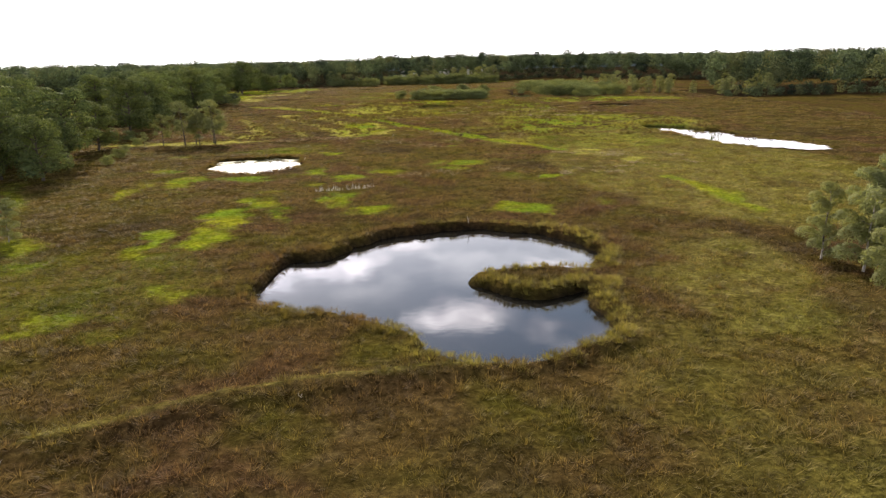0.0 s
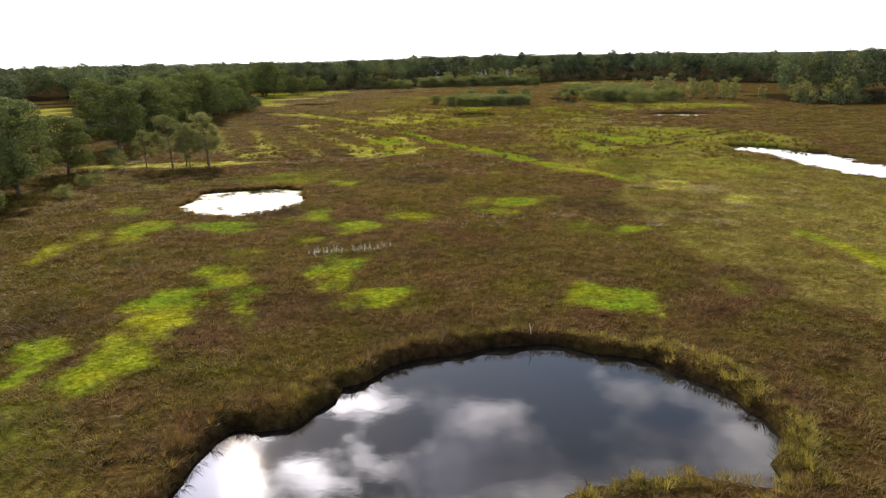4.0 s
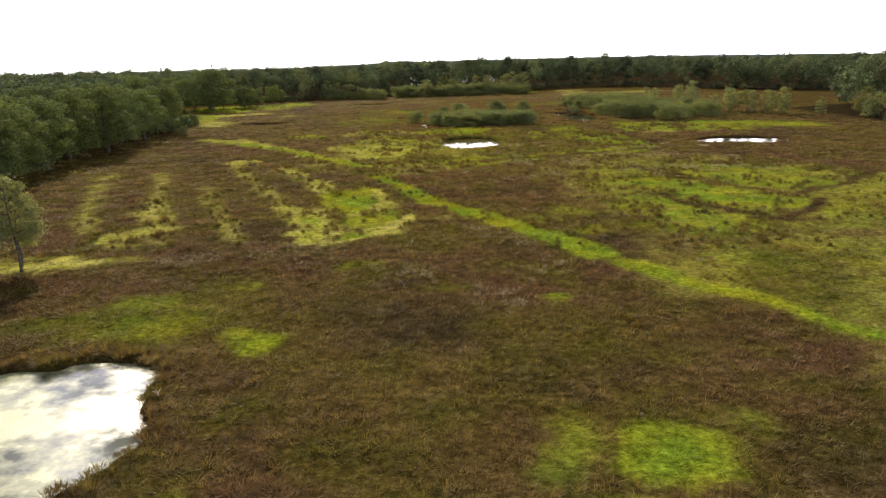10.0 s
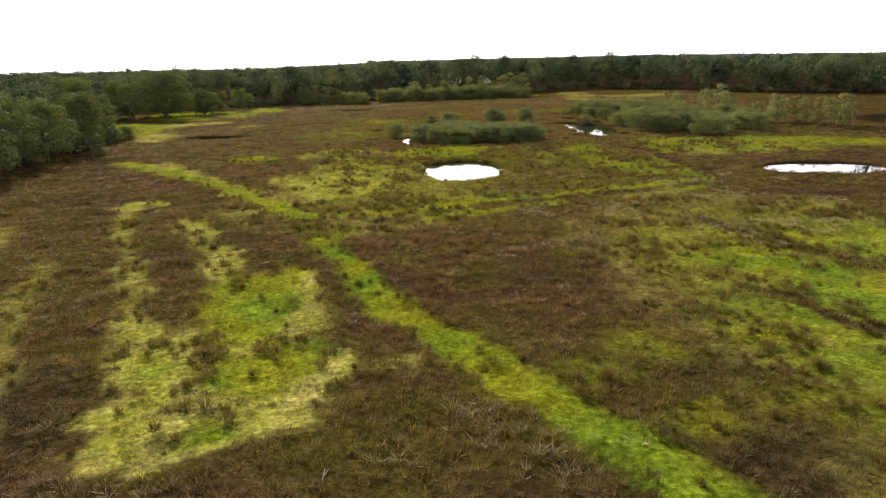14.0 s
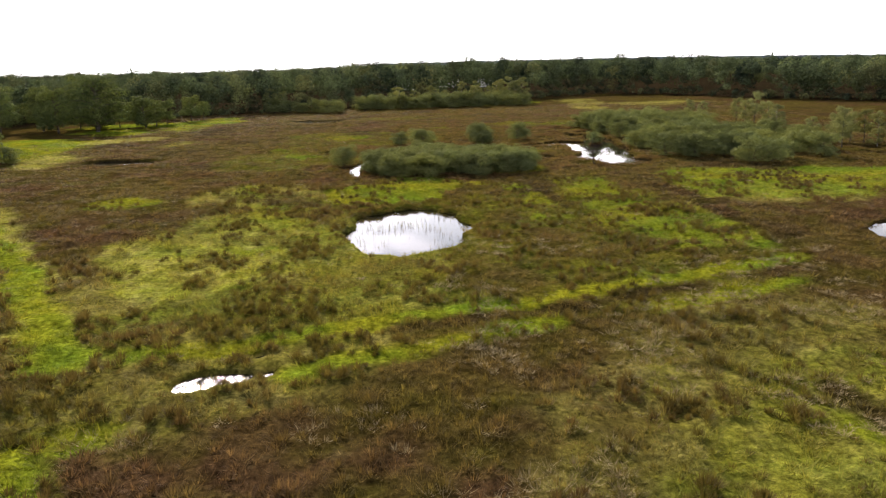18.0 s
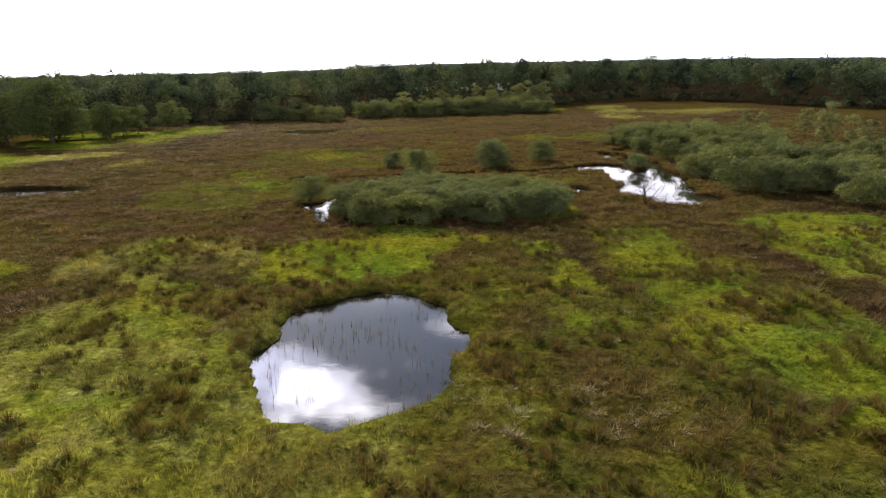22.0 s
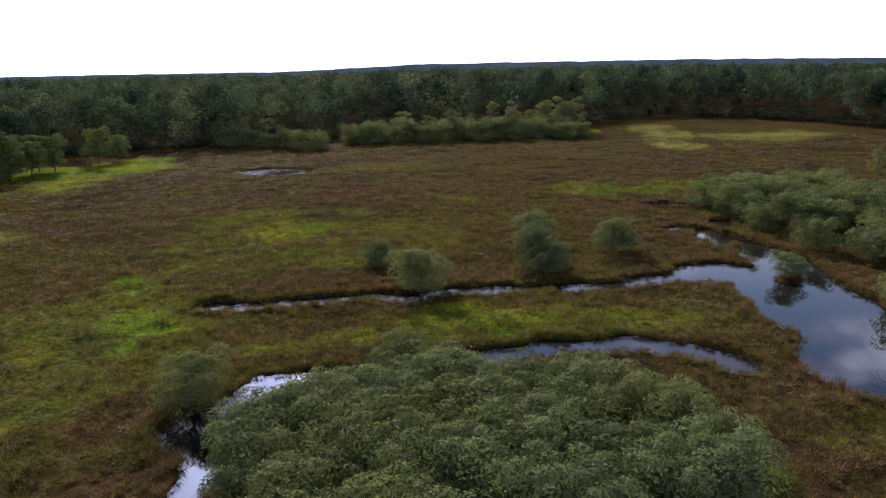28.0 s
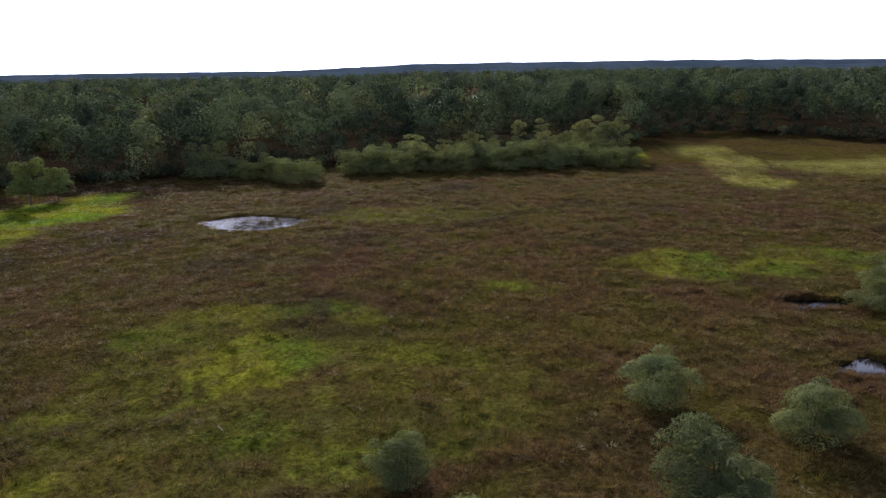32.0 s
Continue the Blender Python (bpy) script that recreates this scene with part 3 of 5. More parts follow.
lime(-5.2, 193.0, 2.2, 2.6, 10, 0.4)
straw(-2.3, 192.9, 2.1, 2.6, 6, 0.35)
lime(-8.1, 181.9, 4.4, 1.6, 18, 0.5)
lime(6.3, 188.4, 2.5, 1.1, -7, 0.5)
lime(21.5, 190.1, 2.5, 1.4, -25, 0.6)
# between and beyond the channels
lime(-31.9, 277.5, 2.6, 2.1, 27, 0.75)
lime(-27.2, 267.2, 2.7, 2.9, 28, 0.75)
lime(-24.5, 261.4, 1.1, 2.4, 28, 0.8)
lime(-24.4, 298.8, 5.5, 5.5, 16, 0.55)
lime(-15.5, 285.6, 3.2, 2.8, 12, 0.4)
lime(15.3, 323.8, 4.6, 4.8, -9, 0.5)
lime(-4.1, 267.5, 2.2, 3.1, 4, 0.65)
lime(-9.1, 264.5, 1.5, 1.4, 10, 0.9)
lime(1.4, 267.1, 3.7, 2.5, -2, 0.55)
lime(11.8, 268.4, 4.3, 2.2, -14, 0.4)
lime(-15.1, 262.9, 2.2, 1.4, 17, 0.6)
lime(-30.4, 260.3, 2.3, 2.1, 33, 0.45)
lime(-26.5, 251.7, 1.6, 1.8, 35, 0.45)
lime(17.6, 250.4, 1.0, 1.2, -30, 0.5)
lime(27.7, 330.7, 4.9, 3.3, -14, 0.4)
straw(43.9, 401.1, 6.0, 18.0, -16, 0.45)
straw(43.9, 428.3, 7.1, 12.3, -14, 0.45)
straw(63.9, 398.2, 12.7, 10.1, -23, 0.45)
straw(41.9, 381.4, 6.4, 7.0, -18, 0.7)
straw(78.1, 402.9, 7.0, 7.3, -26, 0.45)
lime(-31.7, 277.3, 1.8, 3.2, 33, 0.8)
lime(-24.8, 266, 2.4, 2.1, 33, 0.85)
lime(-22.8, 299.6, 6.1, 4.1, 16, 0.5)
lime(-32.6, 303.3, 4.0, 3.5, 22, 0.35)
lime(-11.4, 265.3, 1.6, 1.2, 14, 0.6)
lime(-1.6, 270.3, 3.2, 2.1, -2, 0.65)
lime(3.6, 268, 2.4, 1.9, -11, 0.65)
lime(15, 329.5, 4.1, 3.3, -11, 0.55)
lime(33.2, 330.8, 4.1, 2.7, -21, 0.45)
lime(-18, 309.3, 2.4, 3.3, 10, 0.4)
lime(-23.3, 296.9, 5.5, 3.0, 19, 0.65)
lime(-17.7, 294.1, 1.8, 1.1, 14, 0.65)
lime(-11.9, 301.4, 2.4, 2.9, 6, 0.4)
lime(-25.8, 292, 2.4, 0.9, 24, 0.65)
lime(-34.6, 289.6, 2.0, 1.9, 35, 0.5)
lime(14.3, 325.9, 6.3, 3.4, -16, 0.55)
lime(-4.1, 318.4, 2.0, 1.8, -2, 0.55)
lime(-19.4, 289.4, 2.5, 2.4, 18, 0.4)
lime(-30.3, 282.8, 1.7, 1.6, 35, 0.5)
lime(-28.3, 309.1, 7.8, 3.0, 20, 0.35)
lime(-71.5, 356.0, 8.2, 9.5, 15)
lime(-71.5, 339.0, 4.5, 13, 6, 0.85)
lime(-79.0, 345.0, 7, 12, 10, 0.9)
lime(-72.7, 346.8, 5.9, 4.6, 33, 0.9)
lime(-70.8, 367.4, 5.0, 5.0, 28, 0.9)
lime(-89.3, 294, 10.3, 20.4, 29, 0.9)
lime(-86.5, 276.3, 6.6, 12.1, 31, 0.8)
lime(-18.2, 294.8, 16, 12, 0, 0.22)
lime(-30.1, 262.3, 10, 13, 0, 0.3)
lime(5.1, 268.2, 13, 3.4, 4, 0.4)
lime(-17, 352.7, 13, 5.5, 0, 0.3)
lime(26.2, 325.4, 7.3, 3.7, 0, 0.5)
lime(5.7, 412.8, 26, 8, 20, 0.8)
lime(-71.8, 354.5, 10, 9, 20)
lime(-92.9, 347.6, 16.4, 8, 20)
lime(-85.7, 325.1, 7, 10, 25)
straw(-125.6, 227.4, 9.6, 55, 32, 0.9)
straw(-77.2, 302.9, 11, 6, 30, 0.8)
straw(-72.1, 268.5, 4.5, 12, 20, 0.8)
straw(-58.5, 293.9, 2.6, 5, 0, 0.5)


def north_edge(x):
    """Where the far wood begins, going east."""
    return np.interp(x, [-340, -110, -78, -54, -30, 32, 46, 72, 92, 103, 130, 320], [360, 372, 384, 392, 416, 446, 470, 468, 446, 412, 385, 340])


RIDE = (-73.2, 147.1), (-108.4, 203.7), (-145.4, 261.8), (-179, 312.6)


def wooded(x, y):
    """One on the woods' leaf-strewn floor, which is darkened for the shade under trees."""
    north = smooth(y - north_edge(x) + 1.5 * rough_field(x, y, 6.0, 99), -1, 3) * (y < 1200)
    west = smooth(-70 - 0.02 * (y - 60) - x, -2, 3) * (y > 40) * ((y < 268) | (x < -125)) * (strip(x, y, 5.0, *RIDE) < 0)
    east = smooth(x - 84, -2, 3) * smooth(y - 228 - 0.05 * (x - 84), -2, 3) * (y < 285 + 0.55 * (x - 92))
    return np.maximum(np.maximum(north, west), east)


def cover(x, y, wet):
    """Shares of lime, straw and bare peat at each place; peat doubles as painted woodland shade."""
    u = x + 1.3 * rough_field(x, y, 4.0, 31) + 0.9 * rough_field(x, y, 1.5, 32)
    v = y + 1.7 * rough_field(x, y, 4.0, 41) + 1.0 * rough_field(x, y, 1.5, 42)
    p, q = x + 0.45 * (u - x), y + 0.45 * (v - y)
    shares = []
    for patches, shape in ((LIME, oval), (STRAW, oval), (HEATH, oval), (PLOTS, oblong)):
        s = np.zeros_like(x)
        for cx, cy, rx, ry, turn, weight in patches:
            near = (np.abs(x - cx) < 1.45 * max(rx, ry) + 4) & (np.abs(y - cy) < 1.45 * max(rx, ry) + 4)
            if near.any():
                inside = shape(u[near], v[near], cx, cy, rx, ry, turn)
                soft = 0.35 + 1.1 * (1 - weight)
                s[near] = np.maximum(s[near], weight * smooth(inside, -soft, soft))
        shares.append(s)
    g, st, brown, mown = shares
    # pale lines between the mown rows
    row = most(strip(p, q, 0.9, (-37.1, 160.7), (-32.7, 149.6), (-27.9, 139.1), (-24.8, 132.9)), strip(p, q, 0.9, (-41.1, 184.8), (-31.9, 164.5), (-26.6, 152.5), (-22, 141.8), (-19.5, 134.9)),
               strip(p, q, 0.9, (-36.4, 183.6), (-33.3, 181.1), (-27.2, 168.9), (-22.1, 157.9), (-18.8, 149.7)), strip(p, q, 0.9, (-31.8, 133.6), (-40.3, 154.4), (-49, 175.7)), strip(p, q, 0.9, (-40.9, 137.7), (-49.9, 157.8), (-56.6, 175.9)))
    st = np.maximum(st, 0.55 * smooth(row + 0.9 * rough_field(x, y, 3.0, 51), -0.5, 0.6))
    # broken tussocks inside the patches
    gap = smooth(rough_field(x, y, 1.5, 61) + 0.8 * rough_field(x, y, 6.0, 62), 0.05, 0.45)
    g, st = g * (1 - np.where(y < 120, 0.3, 0.5) * gap), st * (1 - 0.5 * gap)
    g, st = np.maximum(g * (1 - brown), mown * (1 - 0.35 * gap) * (1 - brown)), st * (1 - brown)
    # long green strips beside the old ditches
    long_strip = most(strip(p, q, 1.5, (-57.9, 223), (-45, 210.2), (-33.4, 196.8), (-25.4, 185.5), (-19.7, 178.3)), strip(p, q, 1.3, (-16.8, 168.8), (-14.1, 164.2), (-11.1, 155.4)),
                      strip(p, q, 1.6, (-11.1, 155.4), (-8.4, 149.7), (-5, 144.9), (-2, 139.5), (1.4, 134.1), (4, 129.3), (5.3, 127.2)), strip(p, q, 1.2, (7.1, 124.6), (8.4, 122.8), (10.5, 119.5), (14.1, 116), (16.9, 110.2)))
    broken = 0.75 * rough_field(x, y, 4.5, 56)
    g = np.maximum(g, 0.95 * smooth(long_strip + broken, -0.5, 0.7))
    st = np.maximum(st, 0.7 * smooth(strip(p, q, 1.5, (-57.9, 223), (-45, 210.2), (-33.4, 196.8), (-25.4, 185.5), (-19.7, 178.3)) + broken, -0.5, 0.7))
    twin = most(strip(p, q, 1.2, (-16.4, 179.8), (-11.4, 180.7), (-7.8, 182.4), (0.1, 185.5)), strip(p, q, 1.4, (0.1, 185.5), (4.5, 186.8), (7.7, 188.5), (13, 190.7), (18.9, 193.5), (27.3, 197.9)),
                strip(p, q, 1.1, (-7.5, 176.5), (-4.8, 178.7), (-1.1, 180.1), (2.8, 181.8), (7.1, 183.7)), strip(p, q, 0.9, (14.1, 186.4), (18.9, 188.9), (24.6, 190.9)), strip(p, q, 0.9, (18.4, 171.1), (19.4, 168.4), (19.8, 166.1)))
    g = np.maximum(g, 0.95 * smooth(twin + broken, -0.5, 0.7))
    side = strip(p, q, 0.8, (25.3, 84.2), (26.9, 77.8), (27.4, 70.9), (28, 64.6))
    g = np.maximum(g, 0.9 * smooth(side + 0.5 * broken, -0.5, 0.7))
    # dark ditches and moor-grass lines
    dark = most(strip(p, q, 1.0, (18.9, 173), (23, 163.5), (25.9, 157), (30.5, 149.8)), strip(p, q, 0.8, (14.6, 152.9), (16.7, 150.2), (18.3, 144.8), (22.4, 139.7), (25, 137)),
                strip(p, q, 0.9, (30.5, 149.8), (38.8, 156.6), (47.5, 165.1)), strip(p, q, 0.8, (23.8, 137.9), (28.8, 142.3), (32.3, 147.4)), strip(p, q, 0.8, (18.8, 174.1), (19.6, 170.7), (21.1, 168.5)),
                strip(p, q, 1.5, (23.5, 241.0), (25.2, 232.2), (26.4, 225.0), (27.3, 215.5), (30, 205.5)), strip(p, q, 0.9, (11.1, 230.1), (11.6, 225.6), (13.2, 218.7)), strip(p, q, 0.8, (-2, 183.1), (7.9, 186.1), (17.7, 191.1)))
    # turf edge: shade of its face painted as a dark strip, pale grass above
    edge = TURF_EDGE
    dark = most(dark, strip(p, q, 0.5, *edge))
    st = np.maximum(st, 0.3 * smooth(strip(p, q - 0.9, 0.25, *edge) + 0.5 * rough_field(x, y, 1.2, 55), -0.4, 0.4))
    line = smooth(dark, -0.5, 0.5)
    g, st = g * (1 - line), st * (1 - line)
    # bare banks and ditches; on the woods' leafy floor this tone paints tree shade
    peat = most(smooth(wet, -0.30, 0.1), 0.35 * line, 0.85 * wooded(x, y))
    return np.stack([g, st, peat], -1)


def lie(y):
    """The bog's gentle rise from south to north."""
    return np.interp(y, [0, 60, 110, 140, 180, 230, 290, 345, 420], [-0.9, -0.7, -0.5, 0.0, 0.0, 0.45, 0.55, 0.8, 1.5])


TURF_EDGE = (-14, 24.7), (-11.3, 26.6), (-7.6, 28.5), (-3.3, 29.9), (1.3, 31), (6.4, 32.5), (9.7, 34.7)


def level(x, y, wet):
    """Height of the ground: tussocks, steep peat banks, an old turf edge, and the floor under the water."""
    z = 0.12 * rough_field(x, y, 6.0, 71) + (0.07 + 0.17 * smooth(y, 100.0, 165.0)) * rough_field(x, y, 1.7, 72, 2)
    step = np.where(y < 45, 0.26 * smooth(strip(x, y - 0.4, 1.0, *TURF_EDGE), 0.0, 0.3), 0.0)
    return np.where(wet > -0.5, np.maximum(z, -0.05), z) + lie(y) + step - 1.5 * smooth(wet, -0.35, 0.65)


def axis(lo, hi, step, ends, grow=1.14):
    """Even steps from lo to hi, then wider and wider ones out to both ends."""
    mid = list(np.arange(lo, hi + step / 2, step))
    for side, end in ((-1, ends[0]), (1, ends[1])):
        at, d = (mid[0], step) if side < 0 else (mid[-1], step)
        more = []
        while (end - at) * side > 0:
            d *= grow
            at += side * d
            more.append(at)
        mid = more[::-1] + mid if side < 0 else mid + more
    return np.array(mid)


def array_mesh(name, co, faces, material, cover_rgba=None, smooth_faces=False, normals=None):
    """A mesh from arrays: places (N, 3) and faces (M, 3 or 4)."""
    me = bpy.data.meshes.new(name)
    faces = np.asarray(faces, dtype=np.int32)
    m, k = faces.shape
    me.vertices.add(len(co))
    me.vertices.foreach_set("co", np.asarray(co, dtype=np.float32).ravel())
    me.loops.add(m * k)
    me.loops.foreach_set("vertex_index", faces.ravel())
    me.polygons.add(m)
    me.polygons.foreach_set("loop_start", np.arange(0, m * k, k, dtype=np.int32))
    me.polygons.foreach_set("use_smooth", np.full(m, smooth_faces))
    me.update(calc_edges=True)
    if cover_rgba is not None:
        at = me.attributes.new("cover", "FLOAT_COLOR", "POINT")
        at.data.foreach_set("color", np.asarray(cover_rgba, dtype=np.float32).ravel())
    if normals is not None:
        me.normals_split_custom_set_from_vertices(normals)
    me.materials.append(material)
    return me


# ---- ground: one sheet out to the horizon ----
gx, gy = axis(-40, 44, 0.5, (-4200, 4200)), axis(16, 350, 0.5, (-700, 4600))
X, Y = np.meshgrid(gx, gy)
wet = wetness(X.ravel(), Y.ravel())
Z = level(X.ravel(), Y.ravel(), wet)
idx = np.arange(X.size).reshape(X.shape)
quads = np.stack([idx[:-1, :-1], idx[:-1, 1:], idx[1:, 1:], idx[1:, :-1]], -1).reshape(-1, 4)
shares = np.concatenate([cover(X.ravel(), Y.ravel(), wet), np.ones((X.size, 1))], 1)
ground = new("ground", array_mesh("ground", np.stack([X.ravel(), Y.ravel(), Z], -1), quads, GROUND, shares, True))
tagged(ground, "brown and green peat bog with moor grass and wet hollows", "ground", kind="structure")

# ---- water ----
for key, field, (x0, x1, y0, y1), material, words in PONDS:
    step = 0.8
    px, py = np.meshgrid(np.arange(x0 - 2, x1 + 2, step), np.arange(y0 - 2, y1 + 2, step))
    u, v = wobble(px.ravel(), py.ravel())
    inside = (field(u, v) > -0.75).reshape(px.shape)
    cells = inside[:-1, :-1] | inside[1:, :-1] | inside[:-1, 1:] | inside[1:, 1:]
    idx = np.arange(px.size).reshape(px.shape)
    quads = np.stack([idx[:-1, :-1], idx[:-1, 1:], idx[1:, 1:], idx[1:, :-1]], -1)[cells]
    used, again = np.unique(quads, return_inverse=True)
    top = dict(heart=-0.55, round=-0.28, scum=-0.3, mud=-0.12, puddle=-0.25, east=-0.12, black=-0.4, rush=-0.2, lagoon=-0.28).get(key, -0.42)
    co = np.stack([px.ravel(), py.ravel(), np.full(px.size, top + lie((y0 + y1) / 2))], -1)[used]
    water = new("water", array_mesh("water", co, again.reshape(-1, 4), material))
    tagged(water, words, "pond", kind="structure")

# ---- grass: blades in tufts ----
rng = np.random.default_rng(7)


def tufts(name, x, y, z, shares, height, spread, count, width, material, words, bright=(0.0, 1.0)):
    """Tufts of narrow blades leaning outwards; height and spread for each tuft."""
    k = len(x)
    way = rng.uniform(0, 2 * np.pi, (k, count))
    off = rng.uniform(0, 1, (k, count)) ** 0.7 * spread[:, None]
    rx, ry = x[:, None] + 0.45 * off * np.cos(way), y[:, None] + 0.45 * off * np.sin(way)
    h = height[:, None] * rng.uniform(0.6, 1.15, (k, count))
    lean = 0.8 * off + rng.uniform(-0.1, 0.1, (k, count))
    side = way + np.pi / 2 + rng.uniform(-0.9, 0.9, (k, count))
    w = width * rng.uniform(0.6, 1.3, (k, count)) / 2
    root, tip = np.stack([rx, ry, np.repeat(z[:, None], count, 1) - 0.03], -1), np.stack([rx + lean * np.cos(way), ry + lean * np.sin(way), z[:, None] + h], -1)
    across = np.stack([np.cos(side) * w, np.sin(side) * w, np.zeros_like(w)], -1)
    co = np.stack([root - across, root + across, tip], 2).reshape(-1, 3)
    tint = np.clip(rng.uniform(*bright, (k, 1)) * 0.6 + rng.uniform(*bright, (k, count)) * 0.4, 0, 1)
    rgba = np.concatenate([np.repeat(shares[:, None, :], count, 1), tint[..., None]], -1)
    rgba = np.repeat(rgba.reshape(-1, 1, 4), 3, 1).reshape(-1, 4)
    ob = new(name, array_mesh(name, co, np.arange(len(co)).reshape(-1, 3), material, rgba))
    return tagged(ob, words, "grass", kind="stuff")


def sown(number, x0, x1, y0, y1):
    x, y = rng.uniform(x0, x1, number), rng.uniform(y0, y1, number)
    wet = wetness(x, y)
    return x, y, wet, level(x, y, wet), cover(x, y, wet)


# spread along the flight's strip, thinner and broader away from it
number = 150000
x, y = 30 * np.tan(rng.uniform(-1.25, 1.25, number)), rng.uniform(18, 400, number)
wet = wetness(x, y)
ok = (wet < -0.25) & (np.abs(x) < 95) & (wooded(x, y) < 0.5)
x, y, wet = x[ok], y[ok], wet[ok]
z, sh = level(x, y, wet), cover(x, y, wet)
sh[:, 2] *= 0.3
green = sh[:, 0] + 0.8 * sh[:, 1] > 0.35
late = smooth(y, 110.0, 165.0)
clump = np.clip(0.45 + (0.55 + 0.55 * late) * rough_field(x, y, 1.5, 81, 2), 0.05, 1.3)
broad = 1 + np.abs(x) / 45 + np.clip(y - 300, 0, 100) / 80
low = ~green & (np.arange(len(x)) % 5 < 4)
tufts("moor_grass", x[low], y[low], z[low], sh[low], 0.14 + 0.22 * clump[low], (0.40 + 0.2 * clump[low]) * broad[low], 10, 0.031 * broad[low, None], GRASS, "short fine brown moor grass on peat", (0.0, 1.0))
a = green
tufts("fen_grass", x[a], y[a], z[a], sh[a], 0.10 + (0.08 + 0.24 * late[a]) * clump[a], (0.30 + 0.2 * clump[a]) * broad[a], 9, 0.036 * broad[a, None], GRASS, "short bright green and straw-coloured grass in wet hollows", (0.25, 1.0))


def tussocks(name, x, y, z, shares, height, spread, count, width, words, bright=(0.0, 1.0)):
    """Rounded tussocks: blades rising from one crown and falling to a dome."""
    k = len(x)
    way = rng.uniform(0, 2 * np.pi, (k, count))
    lean = rng.uniform(0.05, 1, (k, count)) ** 0.6
    out = lean * spread[:, None] * rng.uniform(0.8, 1.2, (k, count))
    h = height[:, None] * (1 - 0.62 * lean**2) * rng.uniform(0.8, 1.15, (k, count))
    foot = 0.45 * out
    side = way + np.pi / 2 + rng.uniform(-0.5, 0.5, (k, count))
    w = width * rng.uniform(0.7, 1.3, (k, count)) / 2
    root = np.stack([x[:, None] + foot * np.cos(way), y[:, None] + foot * np.sin(way), z[:, None] + 0.35 * h - 0.05], -1)
    tip = np.stack([x[:, None] + out * np.cos(way), y[:, None] + out * np.sin(way), z[:, None] + h], -1)
    across = np.stack([np.cos(side) * w, np.sin(side) * w, np.zeros_like(w)], -1)
    co = np.stack([root - across, root + across, tip], 2).reshape(-1, 3)
    tint = np.clip(rng.uniform(*bright, (k, 1)) * 0.5 + rng.uniform(*bright, (k, count)) * 0.5, 0, 1)
    rgba = np.concatenate([np.repeat(shares[:, None, :], count, 1), tint[..., None]], -1)
    rgba = np.repeat(rgba.reshape(-1, 1, 4), 3, 1).reshape(-1, 4)
    ob = new(name, array_mesh(name, co, np.arange(len(co)).reshape(-1, 3), GRASS, rgba))
    return tagged(ob, words, "grass", kind="stuff")


# tussocks all over the moor, fewer on the green
pick = np.arange(len(x)) % 5
sh2 = sh.copy()
sh2[:, :2] *= rng.uniform(0.3, 1.0, (len(x), 1))
size = 0.5 + 0.6 * clump
tall, wide = (0.26 + 0.2 * late) * size, (0.66 - 0.08 * late) * size * broad
a = (pick == 4) & ~green & (clump > 0.15)
tussocks("tussock_grass", x[a], y[a], z[a], sh2[a], 1.2 * tall[a], 1.05 * wide[a], 26, 0.032 * broad[a, None], "fine brown purple-moor-grass over rounded tussocks", (0.1, 0.9))

a = (pick > 2) & green & (sh[:, 1] < 0.6) & (sh[:, 0] < 0.7) & (y > 120) & (rough_field(x, y, 5.0, 83) + rng.uniform(-0.6, 0.6, len(x)) > 0.05)
sh2[:, 0] *= 0.55
tussocks("tussock_grass", x[a], y[a], z[a], sh2[a], 0.42 * size[a], 0.48 * size[a] * broad[a], 26, 0.034 * broad[a, None], "small dull green tussocks among fen grass", (0.05, 0.5))

# large dull tussocks standing on the pale meadows
tx, ty = rng.uniform(-45, 50, 36000), rng.uniform(128, 242, 36000)
twet = wetness(tx, ty)
tsh = cover(tx, ty, twet)
keep = (twet < -0.6) & (tsh[:, 0] + tsh[:, 1] > 0.2) & (rough_field(tx, ty, 4.0, 84) + rng.uniform(-0.3, 0.3, len(tx)) > 0.1) & (rng.uniform(0, 1, len(tx)) < np.where(tsh[:, 1] > 0.55, 0.07, np.where(ty > 165, 0.6, 0.35)) * np.where(tsh[:, 0] > 0.7, 0.25, 1.0))
tx, ty, twet, tsh = tx[keep], ty[keep], twet[keep], tsh[keep]
tsh *= np.array([0.2, 0.2, 0.2])
big = rng.uniform(0.4, 1.0, len(tx))
tz = level(tx, ty, twet)
tussocks("tussock_grass", tx, ty, tz, tsh, 0.72 * big, 0.74 * big, 90, 0.034, "large dull brown-green tussocks standing on the pale wet meadow", (0.05, 0.4))

# bleached grass laid flat by wind
tx, ty = np.concatenate([rng.uniform(2, 36, 3400), rng.uniform(14, 34, 2000), rng.uniform(-40, 45, 3000)]), np.concatenate([rng.uniform(164, 204, 3400), rng.uniform(86, 110, 2000), rng.uniform(120, 330, 3000)])
twet = wetness(tx, ty)
keep = (twet < -0.5) & (rough_field(tx, ty, 3.5, 85) + 0.5 * rough_field(tx, ty, 1.2, 86) > 0.28)
tx, ty, twet = tx[keep], ty[keep], twet[keep]
k = len(tx)
tufts("bleached_grass", tx, ty, level(tx, ty, twet) + 0.12, np.zeros((k, 3)), rng.uniform(0.1, 0.22, k), rng.uniform(0.3, 0.7, k), 22, 0.022, BLEACHED, "bleached straw-coloured grass laid flat by wind", (0.3, 1.0))

